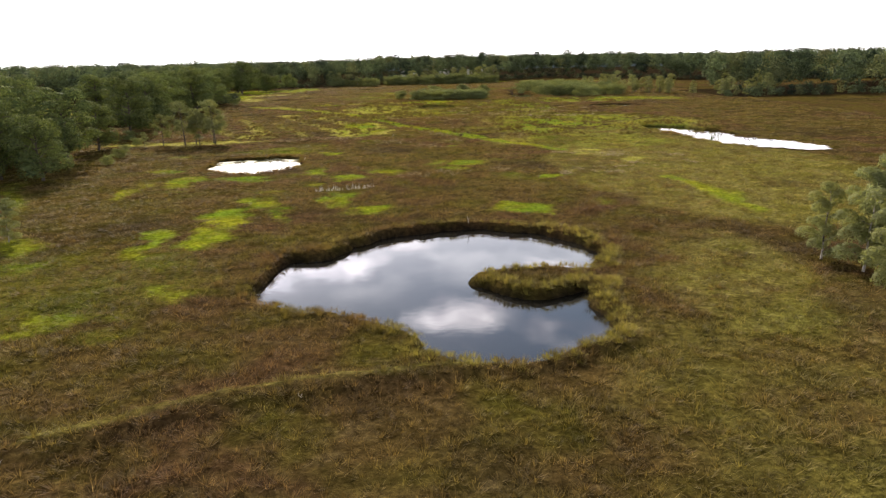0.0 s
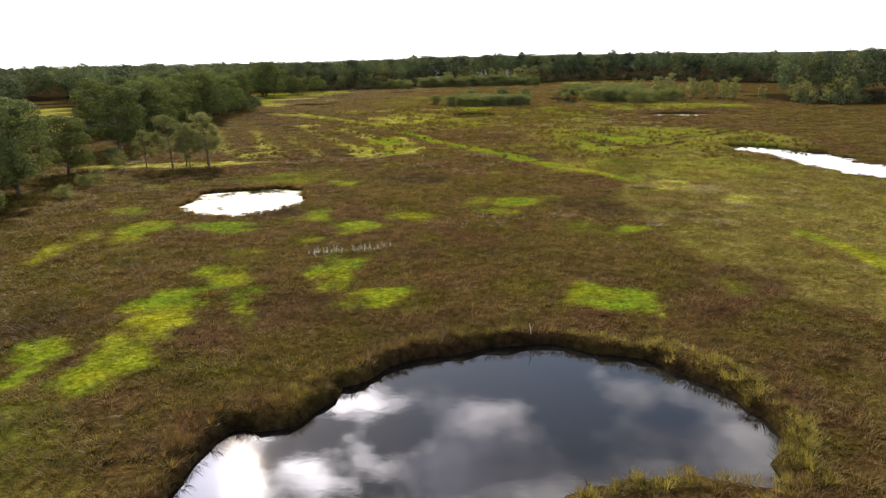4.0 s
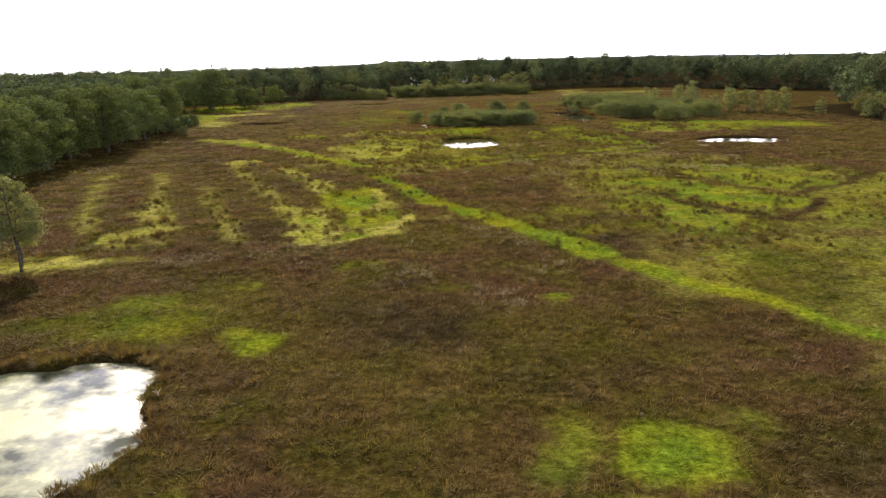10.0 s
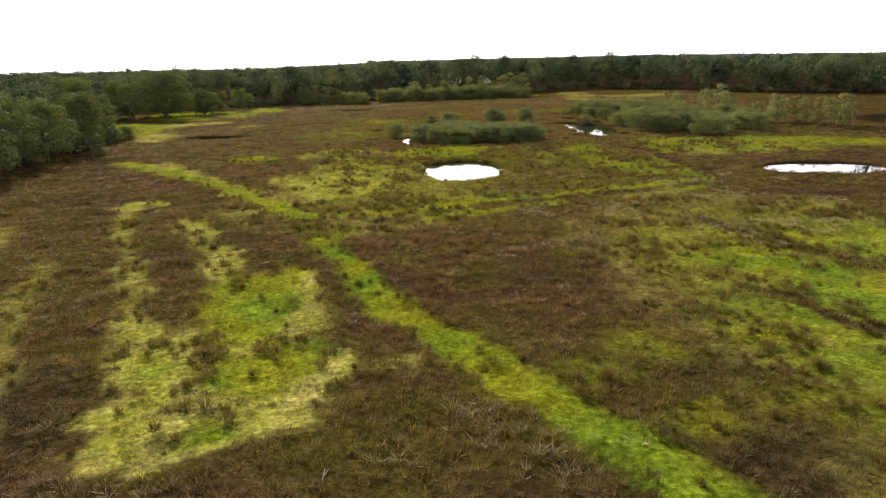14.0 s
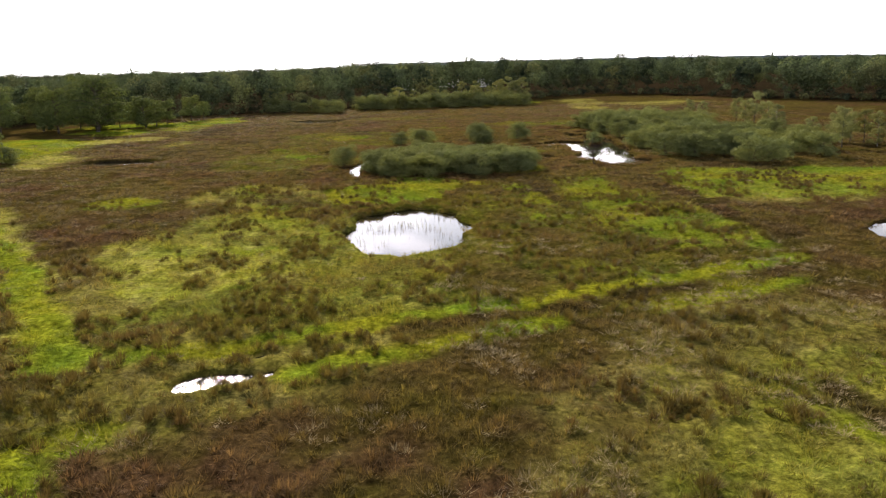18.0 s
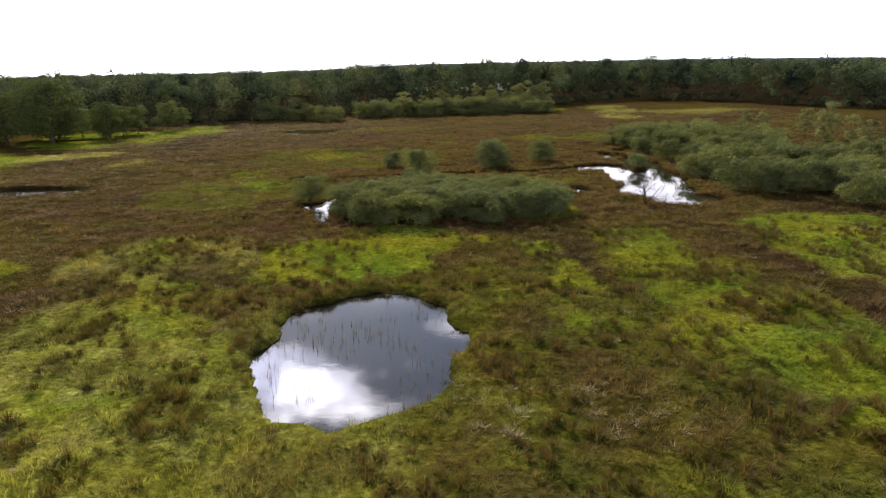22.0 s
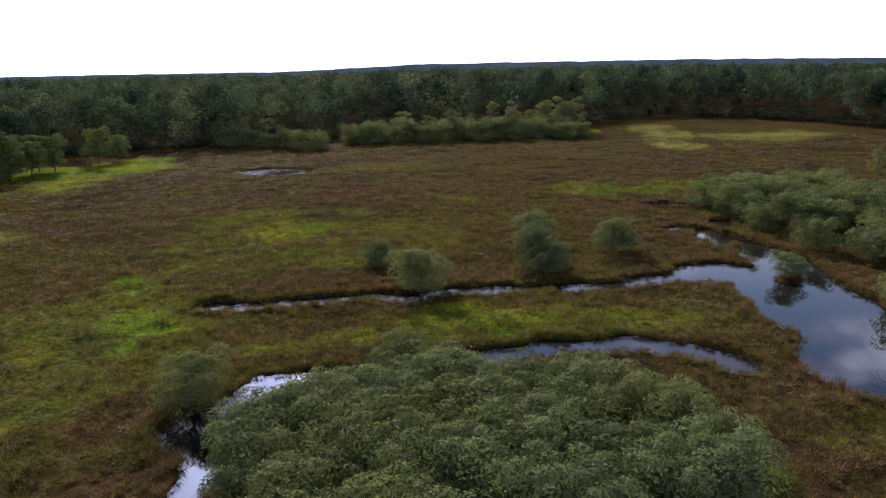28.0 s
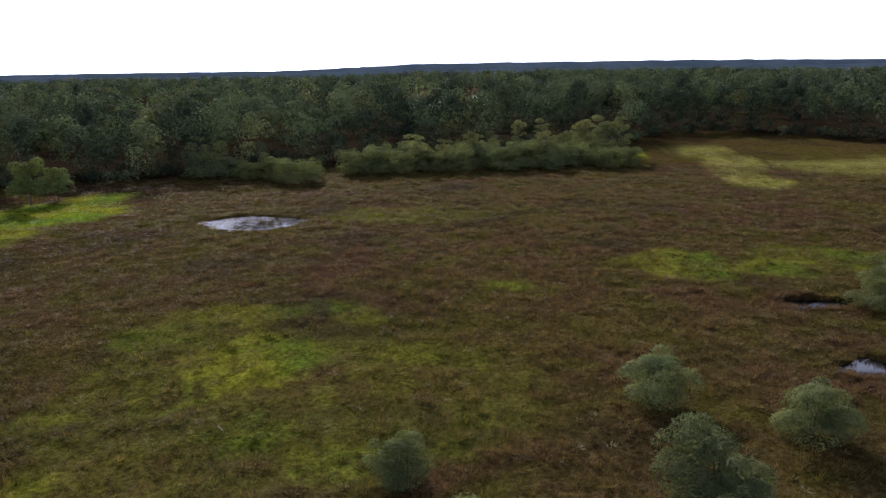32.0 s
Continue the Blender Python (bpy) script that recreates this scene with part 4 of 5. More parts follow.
clumps = ((-27.9, 125.9), (-25.2, 126.9), (-20.6, 128.4), (-16.7, 129.1), (-10.5, 122.3), (-8.3, 122.5), (-4.4, 118.1), (-2.7, 115.6), (-2.4, 133.7), (-3.8, 135.7), (-0.9, 131), (1.6, 123.8), (1.1, 89.1), (-3.3, 87.7), (7.2, 90.8),
          (-0.5, 163), (6.2, 166.4), (3.2, 165.2), (-3.6, 171), (-12.8, 170.1), (11.4, 175), (21.7, 184.7), (12.1, 181.2), (20.2, 188.2), (3, 178.9), (0.6, 191))
tx, ty = (np.concatenate([rng.normal(c[i], 1.1, 16) for c in clumps]) for i in (0, 1))
twet = wetness(tx, ty)
k = len(tx)
tufts("bleached_grass", tx, ty, level(tx, ty, twet) + 0.1, np.zeros((k, 3)), rng.uniform(0.15, 0.4, k), rng.uniform(0.3, 0.8, k), 20, 0.022, BLEACHED, "pale clumps of dead grass, bent over", (0.3, 1.0))
tx = rng.uniform(-13.2, -7.2, 60)
ty = 77.9 + 0.27 * (tx + 13) + rng.normal(0, 0.35, 60)
tufts("dead_stems", tx, ty, level(tx, ty, wetness(tx, ty)), np.zeros((60, 3)), rng.uniform(0.35, 0.7, 60), np.full(60, 0.12), 4, 0.025, PALE_STEMS, "row of whitish dead stems standing in the moor grass", (0.5, 1.0))

# shaggy tussocks along the shores
x, y, wet, z, sh = sown(130000, -32, 40, 24, 320)
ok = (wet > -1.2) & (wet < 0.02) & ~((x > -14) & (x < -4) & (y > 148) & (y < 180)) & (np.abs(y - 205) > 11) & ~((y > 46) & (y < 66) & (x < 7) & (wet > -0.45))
x, y, wet = x[ok], y[ok], wet[ok]
z, sh = level(x, y, wet), cover(x, y, wet)
sh[:, 2] *= 0.4
sh[:, 1] = np.maximum(sh[:, 1], 0.4 * smooth(rough_field(x, y, 2.0, 91) + 0.06 * (x + 4), -0.1, 0.5) * (y < 70))
sh[:, 0] *= 0.5
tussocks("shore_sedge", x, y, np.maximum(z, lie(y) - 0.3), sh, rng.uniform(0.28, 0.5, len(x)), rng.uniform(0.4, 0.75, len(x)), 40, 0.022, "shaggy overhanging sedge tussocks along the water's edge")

# thin reeds standing in the round pond and the mud
x, y = np.concatenate([rng.uniform(-9, 6, 700), rng.uniform(-41, -25, 450)]), np.concatenate([rng.uniform(199, 221, 700), rng.uniform(339, 352, 450)])
wet = wetness(x, y)
ok = (wet > 0.15) & ((rough_field(x, y, 3.0, 93) > 0.05) | (y > 300))
x, y, k = x[ok], y[ok], int(ok.sum())
tufts("reeds", x, y, lie(y) + np.where(y > 300, -0.14, -0.3), np.tile([0.05, 0.25, 0.45], (k, 1)), rng.uniform(0.35, 0.8, k), np.full(k, 0.2), 3, 0.02, GRASS, "thin reed stems standing in shallow water")

x, y = rng.uniform(-41, -25, 500), rng.uniform(339, 352, 500)
wet = wetness(x, y)
ok = (wet > -0.1) & (rough_field(x, y, 2.5, 94) > -0.15)
x, y, k = x[ok], y[ok], int(ok.sum())
tussocks("mud_tufts", x, y, lie(y) - 0.15, np.tile([0.0, 0.05, 0.7], (k, 1)), rng.uniform(0.4, 0.75, k), rng.uniform(0.5, 1.0, k), 26, 0.035, "dark wet tufts standing in the muddy pool", (0.0, 0.5))

# ---- plants with wood: trunks, limbs and leaves ----


def tube(bm, pts, radii, sides=6):
    rings = []
    for i, p in enumerate(pts):
        d = (Vector(pts[min(i + 1, len(pts) - 1)]) - Vector(pts[max(i - 1, 0)])).normalized()
        u = d.orthogonal().normalized()
        v = d.cross(u)
        rings.append([bm.verts.new(Vector(p) + radii[i] * (math.cos(2 * math.pi * k / sides) * u + math.sin(2 * math.pi * k / sides) * v)) for k in range(sides)])
    for a, b in zip(rings, rings[1:]):
        for k in range(sides):
            bm.faces.new((a[k], a[(k + 1) % sides], b[(k + 1) % sides], b[k]))
    bm.faces.new(rings[-1])


def part(name, data, material, parent, label=""):
    """One mesh, from a bmesh or ready made, as a part under its thing."""
    if isinstance(data, bmesh.types.BMesh):
        me = bpy.data.meshes.new(name)
        data.to_mesh(me)
        data.free()
        me.materials.append(material)
        data = me
    ob = new(name, data)
    ob.parent = parent
    if label:
        tagged(ob, label)
    return ob


def core_shapes(cen, rad, cards=12):
    """Large leaf sprays filling the lobes of crowns from inside: places and faces."""
    rs = np.random.default_rng(len(cen))
    k = len(cen)
    way = rs.normal(size=(k, cards, 3))
    way *= rs.uniform(0.2, 1.0, (k, cards, 1)) / np.linalg.norm(way, axis=2, keepdims=True)
    mid = cen[:, None, :] + way * rad[:, None, :]
    co = mid[:, :, None, :] + rs.normal(size=(k, cards, 3, 3)) * 0.3 * rad[:, None, None, :]
    return co.reshape(-1, 3), np.arange(k * cards * 3).reshape(-1, 3)


def leaves(name, lobes, number, size, material, rs, up=0.35, body=0.6):
    """Folded leaf sprays on and in a set of rounded lobes (centre, radii), shaded as rounded masses."""
    vol = np.array([r[0] * r[1] + r[0] * r[2] for _, r in lobes])
    which = rs.choice(len(lobes), number, p=vol / vol.sum())
    cen, rad = np.array([c for c, _ in lobes])[which], np.array([r for _, r in lobes])[which]
    d = rs.normal(size=(number, 3))
    d /= np.linalg.norm(d, axis=1, keepdims=True)
    d[:, 2] = np.where(d[:, 2] < -0.55, -d[:, 2], d[:, 2])
    depth = rs.uniform(0.6, 1.08, (number, 1)) if not body else rs.uniform(0.84, 1.05, (number, 1))
    at = cen + d * rad * depth * (1 + (0.06 if body else 0.36) * rs.normal(size=(number, 1)))
    nrm = d + 0.42 * rs.normal(size=(number, 3)) + np.array([0, 0, up])
    nrm /= np.linalg.norm(nrm, axis=1, keepdims=True)
    u = np.cross(nrm, rs.normal(size=(number, 3)))
    u /= np.linalg.norm(u, axis=1, keepdims=True)
    v = np.cross(nrm, u)
    s = size * rs.uniform(0.55, 1.3, (number, 1))
    co = np.stack([at - u * s, at + 1.1 * u * s + 0.3 * s * nrm, at + 0.75 * v * s], 1).reshape(-1, 3)
    soft = d + 0.55 * nrm
    soft = np.repeat(soft / np.linalg.norm(soft, axis=1, keepdims=True), 3, 0)
    faces = np.arange(number * 3).reshape(-1, 3)
    if body:
        inner, more = core_shapes(np.array([c for c, _ in lobes]), body * np.array([r for _, r in lobes]))
        co, faces = np.concatenate([co, inner]), np.concatenate([faces, more + number * 3])
        soft = np.concatenate([soft, np.tile([0.0, 0.0, 0.0], (len(inner), 1))])
    return array_mesh(name, co, faces, material, None, True, soft)


def tree(name, seed, high, wide, bare, lobes, sprays, size, leaf, bark, trunk_r, words, stems=1, airy=0.0, group=""):
    """A tree or shrub standing at the origin: trunk(s) with limbs, and a crown of sprays on lobes at the limb ends."""
    rs = np.random.default_rng(seed)
    top = new(name)
    tagged(top, words, "shrub" if "shrub" in name or "bush" in name else "tree", group)
    balls = []
    for s in range(stems):
        bm = bmesh.new()
        foot = Vector((rs.uniform(-0.4, 0.4) * (stems > 1), rs.uniform(-0.4, 0.4) * (stems > 1), 0))
        tilt = Vector((rs.uniform(-1, 1), rs.uniform(-1, 1), 0)) * (0.06 * high if stems == 1 else 0.28 * wide)
        line = [foot + tilt * (k / 5) ** 1.3 + Vector((rs.uniform(-1, 1), rs.uniform(-1, 1), 0)) * 0.015 * high * (k > 0) + Vector((0, 0, -0.15 + high * 0.88 * k / 5)) for k in range(6)]
        tube(bm, line, [trunk_r * (1.25 if k == 0 else 1 - 0.16 * k) for k in range(6)], 7)
        n_limbs = max(2, lobes // stems)
        for k in range(n_limbs):
            f = bare + (0.93 - bare) * (k + rs.uniform(0.2, 0.9)) / n_limbs
            i = min(int(f * 5 / 0.93), 4)
            start = line[i].lerp(line[i + 1], min(max(f * 5 / 0.93 - i, 0), 1))
            az = 2.4 * k + rs.uniform(-0.5, 0.5) + s
            body = (f - bare) / (1 - bare)
            out = wide * (0.35 + 0.55 * math.sin(math.pi * min(1, 0.22 + 0.72 * body))) * rs.uniform(0.7, 1.05) * 0.9
            end = start + Vector((math.cos(az) * out, math.sin(az) * out, rs.uniform(0.15, 0.5) * out))
            end.z = min(end.z, high * 0.92)
            tube(bm, [start, start.lerp(end, 0.5) + Vector((0, 0, 0.08 * out)), end], [trunk_r * 0.42, trunk_r * 0.28, trunk_r * 0.1], 5)
            r = wide * rs.uniform(0.24, 0.42) * (1 - 0.25 * body) * (1.2 if lobes < 20 else 0.95)
            balls.append((tuple(end), (r, r, r * rs.uniform(0.6, 0.85))))
            if airy < 0.5:
                mid = start.lerp(end, 0.45)
                balls.append((tuple(mid), (r * 0.62, r * 0.62, r * 0.5)))
        r = wide * 0.34
        balls.append((tuple(line[5] - Vector((0, 0, r * 0.3))), (r, r, r * 0.8)))
        part("trunk" if stems == 1 else "stem", bm, bark, top)
    if stems > 1:
        balls.append(((0.0, 0.0, 0.24 * high), (0.8 * wide, 0.8 * wide, 0.26 * high)))
    part("crown", leaves("crown", balls, sprays, size, leaf, rs, 0.35, 0 if airy >= 0.5 else 0.62 - 0.6 * airy), leaf, top)
    return top


def plant(first, used, x, y, scale=1.0, turn=None, tall=1.0):
    """Sets the first of a kind, or a copy of it, at a place."""
    m = pose(x, y, float(lie(y)) - 0.03, 0, 0, rng.uniform(0, 360) if turn is None else turn)
    if first not in used:
        used.add(first)
        ob = first
        ob.matrix_basis = m
    else:
        ob = copy_thing(first, m)
    ob.scale = (scale, scale, scale * tall)
    return ob


planted = set()

channel_willows = [tree("willow_shrub", 170 + k, 3.3, 2.3, 0.05, 18, 15000, 0.07, WILLOW, TWIGS, 0.05, "round grey-green willow bush beside the channel", stems=5, group="willows along the channel") for k in range(2)]

oaks = [tree("oak_tree", 100 + k, 12.0, 5.6, 0.08, 26, 15000, 0.19, OAK, BARK, 0.28, "large dark green oak at the edge of the bog", group="oaks of the west wood") for k in range(3)]
lone_oak = tree("oak_tree", 120, 14.8, 8.6, 0.08, 36, 22000, 0.21, OAK, BARK, 0.45, "broad solitary oak on bright grass beside smaller trees")
orchard = [tree("small_tree", 130 + k, 7.6, 3.1, 0.20, 14, 8500, 0.15, ORCHARD, BARK, 0.14, "small round-crowned tree on mown grass", group="row of small trees") for k in range(2)]
birches = [tree("birch_tree", 140 + k, 7.8, 1.95, 0.27, 13, 5200, 0.125, BIRCH, BARK, 0.11, "slender young birch with sparse light leaves", airy=1.0, group="young birches") for k in range(3)]
bushy_birches = [tree("birch_tree", 150 + k, 7.8, 1.95, 0.04, 16, 9500, 0.10, BIRCH, BIRCH_BARK, 0.09, "leafy young birch in a thick clump", airy=0.2, group="birch clump") for k in range(2)]
willows = [tree("willow_shrub", 160 + k, 3.5, 2.6, 0.06, 14, 5500, 0.105, WILLOW, TWIGS, 0.05, "rounded grey-green willow shrub in wet ground", stems=4, group="willow thicket") for k in range(4)]

plant(lone_oak, planted, -93.1, 329.9)
for i, (x, y, s) in enumerate(((-48.3, 88.4, 0.64), (-54.7, 90.2, 0.86), (-53.5, 104.3, 0.88), (-61, 100.9, 0.95), (-56.3, 119.2, 0.66), (-66.4, 118.5, 1.0), (-58.1, 78.7, 0.9), (-67.2, 94.7, 1.05), (-75, 121.8, 1.1), (-64.5, 109.7, 1.0),
                               (-62.5, 145.1, 0.92), (-66.6, 163.2, 0.9), (-68.5, 171.4, 0.95), (-69.4, 182.3, 0.95), (-72.8, 195.3, 1.0), (-70.5, 204.6, 1.02), (-74.3, 218, 1.0), (-74, 228.7, 0.9), (-76.2, 243.4, 0.9), (-81.7, 255, 0.9),
                               (-88.9, 235, 0.95), (-87.8, 210.8, 0.95), (-88.4, 185.7, 0.95), (-86.5, 271.7, 0.82), (-100.3, 272.8, 0.9), (-78, 179.1, 1.0), (-79.9, 204.4, 1.05), (-62, 67.2, 0.95), (-103, 329, 0.95), (-111, 336, 1.0), (-119, 330, 1.05), (-98, 341, 0.85), (-127, 338, 1.1), (-84.5, 339, 0.7))):
    plant(oaks[i % 3], planted, x, y, s)
for i, (x, y, s) in enumerate(((-94, 344.3, 1), (-89.9, 345.7, 0.95), (-86.2, 350.4, 1.0), (-80.2, 361.2, 1.0), (-77.6, 364.8, 0.8), (-83.2, 350.5, 0.95), (-98.6, 341.5, 1), (-104.6, 343.1, 1.1), (-83.7, 344, 0.9), (-101.2, 348.7, 1.0))):
    plant(orchard[i % 2], planted, x, y, s)
for i, (x, y, s) in enumerate(((-49.7, 121.4, 0.36), (-47, 122.5, 0.75), (-43.6, 123.2, 1.0), (-41.3, 123.7, 0.72), (-42.4, 125, 0.85), (-39, 124.7, 1.02), (-39.7, 125.9, 0.85))):
    plant(birches[i % 3], planted, x, y, s)
for i, (x, y, s) in enumerate(((23.7, 48.7, 0.66), (25, 46, 0.8), (26.7, 47.5, 0.9), (24.8, 41.6, 0.92), (26.5, 43.1, 1.0), (25.2, 39.4, 0.9), (28.5, 45.3, 0.95), (27.5, 40.5, 1.05))):
    plant(bushy_birches[i % 2], planted, x + 1.9, y, 1.12 * s)
plant(bushy_birches[0], planted, -33.7, 57.1, 0.5)
for i, (x, y, s) in enumerate(((-46.7, 101.7, 0.4), (-48.5, 109.4, 0.42), (-50.2, 115.3, 0.36), (-52.1, 124.2, 0.4), (-56.9, 132.5, 0.5), (-68.6, 236, 0.6), (-76.5, 265.4, 0.8))):
    plant(willows[i % 4], planted, x, y, s)
# willows: the island thicket, the east thicket, single bushes by the channel
k = 0
while k < 112:
    x, y = rng.uniform(-15, 15), rng.uniform(236, 260)
    if (abs(x + 0.9) / 12.0) ** 2.6 + (abs(y - 247.6) / 7.5) ** 2.6 < 1 and wetness(np.array([x]), np.array([y]))[0] < -0.9:
        plant(willows[k % 4], planted, x, y, rng.uniform(0.62, 0.92))
        k += 1
k = 0
while k < 92:
    x, y = rng.uniform(28, 74), rng.uniform(242, 326)
    here = np.array([x]), np.array([y])
    if most(oval(*here, 44.4, 265.3, 15.72, 16.84), oval(*here, 41.3, 304.8, 12.06, 17.49), oval(*here, 35, 277, 5.21, 14.59))[0] > 0 and wetness(*here)[0] < -1.3:
        plant(willows[k % 4], planted, x, y, rng.uniform(0.8, 1.15))
        k += 1
k = 0
while k < 16:
    x, y = rng.uniform(26, 42), rng.uniform(290, 318)
    here = np.array([x]), np.array([y])
    if oval(*here, 32.7, 305.6, 6.54, 12.05)[0] > 0 and wetness(*here)[0] < -1.2:
        plant(willows[k % 4], planted, x, y, rng.uniform(0.7, 1.05))
        k += 1
for i, (x, y, s) in enumerate(((-5.7, 275.5, 1.15), (4.9, 282.4, 1.2), (5.2, 279.7, 0.85), (12.3, 288.5, 1.05), (-16.9, 253.2, 0.95), (-10.7, 283.4, 0.75), (26.3, 279.7, 0.66), (-4.9, 256.1, 1.0), (4.7, 292.8, 0.95))):
    plant(channel_willows[i % 2], planted, x, y, s)
# far shrubs before the north wood
for k in range(40):
    x = -34 + 57 * (k + rng.uniform(0, 1)) / 40
    plant(willows[k % 4], planted, x, 389 + 0.15 * (x + 36) + rng.uniform(0, 10), rng.uniform(1.05, 1.45))
for i, (x, y, s) in enumerate(((-42.6, 380.5, 1.25), (-39.3, 381.7, 1.2), (-46.2, 384.5, 1.25), (-51.5, 385.8, 1.0), (-61.5, 388.0, 1.5), (-57.0, 389.5, 1.2))):
    plant(willows[i % 4], planted, x, y, s)
for k in range(30):
    x = rng.uniform(-14, 24)
    plant((willows + bushy_birches)[k % 6], planted, x, 400 + 0.15 * (x + 36) + rng.uniform(0, 20), rng.uniform(0.7, 1.25))
for k in range(15):
    x = rng.uniform(-24, 23)
    plant(bushy_birches[k % 2], planted, x, 392 + 0.15 * (x + 36) + rng.uniform(0, 12), rng.uniform(0.7, 1.1))
for i, (x, y, s) in enumerate(((14.5, 410.5, 1.25), (18.0, 412.0, 1.35), (20.5, 409.5, 1.2), (23.0, 412.5, 1.3), (-49.0, 387.0, 0.75), (-63.5, 390.0, 1.15), (-59.5, 391.0, 1.0))):
    plant(bushy_birches[i % 2], planted, x, y, s)
for k in range(26):
    x = rng.uniform(60, 100)
    plant((bushy_birches + birches)[k % 5], planted, x, 270 - 0.95 * (x - 62) + rng.uniform(-5, 12), rng.uniform(0.55, 0.95))
for i, (x, y, s) in enumerate(((58.4, 329.2, 0.68), (60.4, 325.4, 0.66), (69.2, 315.5, 0.98), (65.4, 316.6, 0.8), (60.4, 297, 0.9), (63.7, 293.7, 0.85))):
    plant(birches[i % 3], planted, x, y, s)


def bare_shrub(x, y, high):
    """A leafless shrub: forking twigs."""
    rs = np.random.default_rng(5)
    top = tagged(new("bare_shrub"), "leafless dark shrub with forking twigs at the water", "shrub")
    top.matrix_basis = pose(x, y, float(lie(y)) - 0.05)

    def fork(bm, at, way, length, r, depth):
        end = at + way * length
        tube(bm, [at, at.lerp(end, 0.5) + Vector(rs.normal(size=3)) * 0.04 * length, end], [r, r * 0.8, r * 0.55], 5)
        if depth:
            for _ in range(3):
                turn = (way + Vector(rs.normal(size=3)) * 0.55 + Vector((0, 0, 0.12))).normalized()
                fork(bm, end if rs.uniform() < 0.6 else at.lerp(end, 0.7), turn, length * rs.uniform(0.6, 0.85), r * 0.55, depth - 1)

    for s in range(5):
        bm = bmesh.new()
        fork(bm, Vector((0, 0, 0)), Vector((rs.normal() * 0.5, rs.normal() * 0.5, 1)).normalized(), high * 0.36, 0.06, 4)
        part("stem", bm, TWIGS, top)


bare_shrub(20.9, 250.5, 3.9)

n = Nodes("dead_wood", 0.9, 0.1)
n.colour(n.mix(n.noise(6.0), (0.33, 0.29, 0.23), (0.52, 0.47, 0.39)))
DEAD_WOOD = n.mat


def dead_branch(x, y, high, seed):
    """A pale dead stick with a fork, stuck in the peat."""
    rs = np.random.default_rng(seed)
    top = tagged(new("dead_branch"), "pale bleached dead branch standing in the grass", "branch", "bleached branches")
    top.matrix_basis = pose(x, y, float(lie(y)) - 0.05, 0, 0, rs.uniform(0, 360))
    lean = Vector((rs.uniform(-0.5, 0.5), rs.uniform(-0.5, 0.5), 1)) * high
    for name, a, b, r in (("stick", Vector((0, 0, 0)), lean, 0.03), ("fork", lean * 0.5, lean * 0.9 + Vector((0.4, 0.1, 0.1)) * high, 0.018), ("fork", lean * 0.4, lean * 0.7 + Vector((-0.35, 0.15, 0.1)) * high, 0.018)):
        bm = bmesh.new()
        tube(bm, [a, a.lerp(b, 0.5) + Vector((0.03, 0.02, 0)), b], [r, r * 0.8, r * 0.4], 6)
        part(name, bm, DEAD_WOOD, top)


for i, (x, y, h) in enumerate(((2.6, 61.6, 0.6), (-4.8, 28.9, 0.4), (-14.2, 24, 0.5), (-12.4, 76.7, 0.55), (-9.8, 78.2, 0.4), (-7.8, 79.6, 0.35), (-19.5, 103.1, 0.5), (-0.2, 91.1, 0.4), (-9.5, 130.5, 0.6), (-22.2, 288.6, 0.5), (-14.1, 291.3, 0.5))):
    dead_branch(x, y, h, 300 + i)

# ---- far woods ----


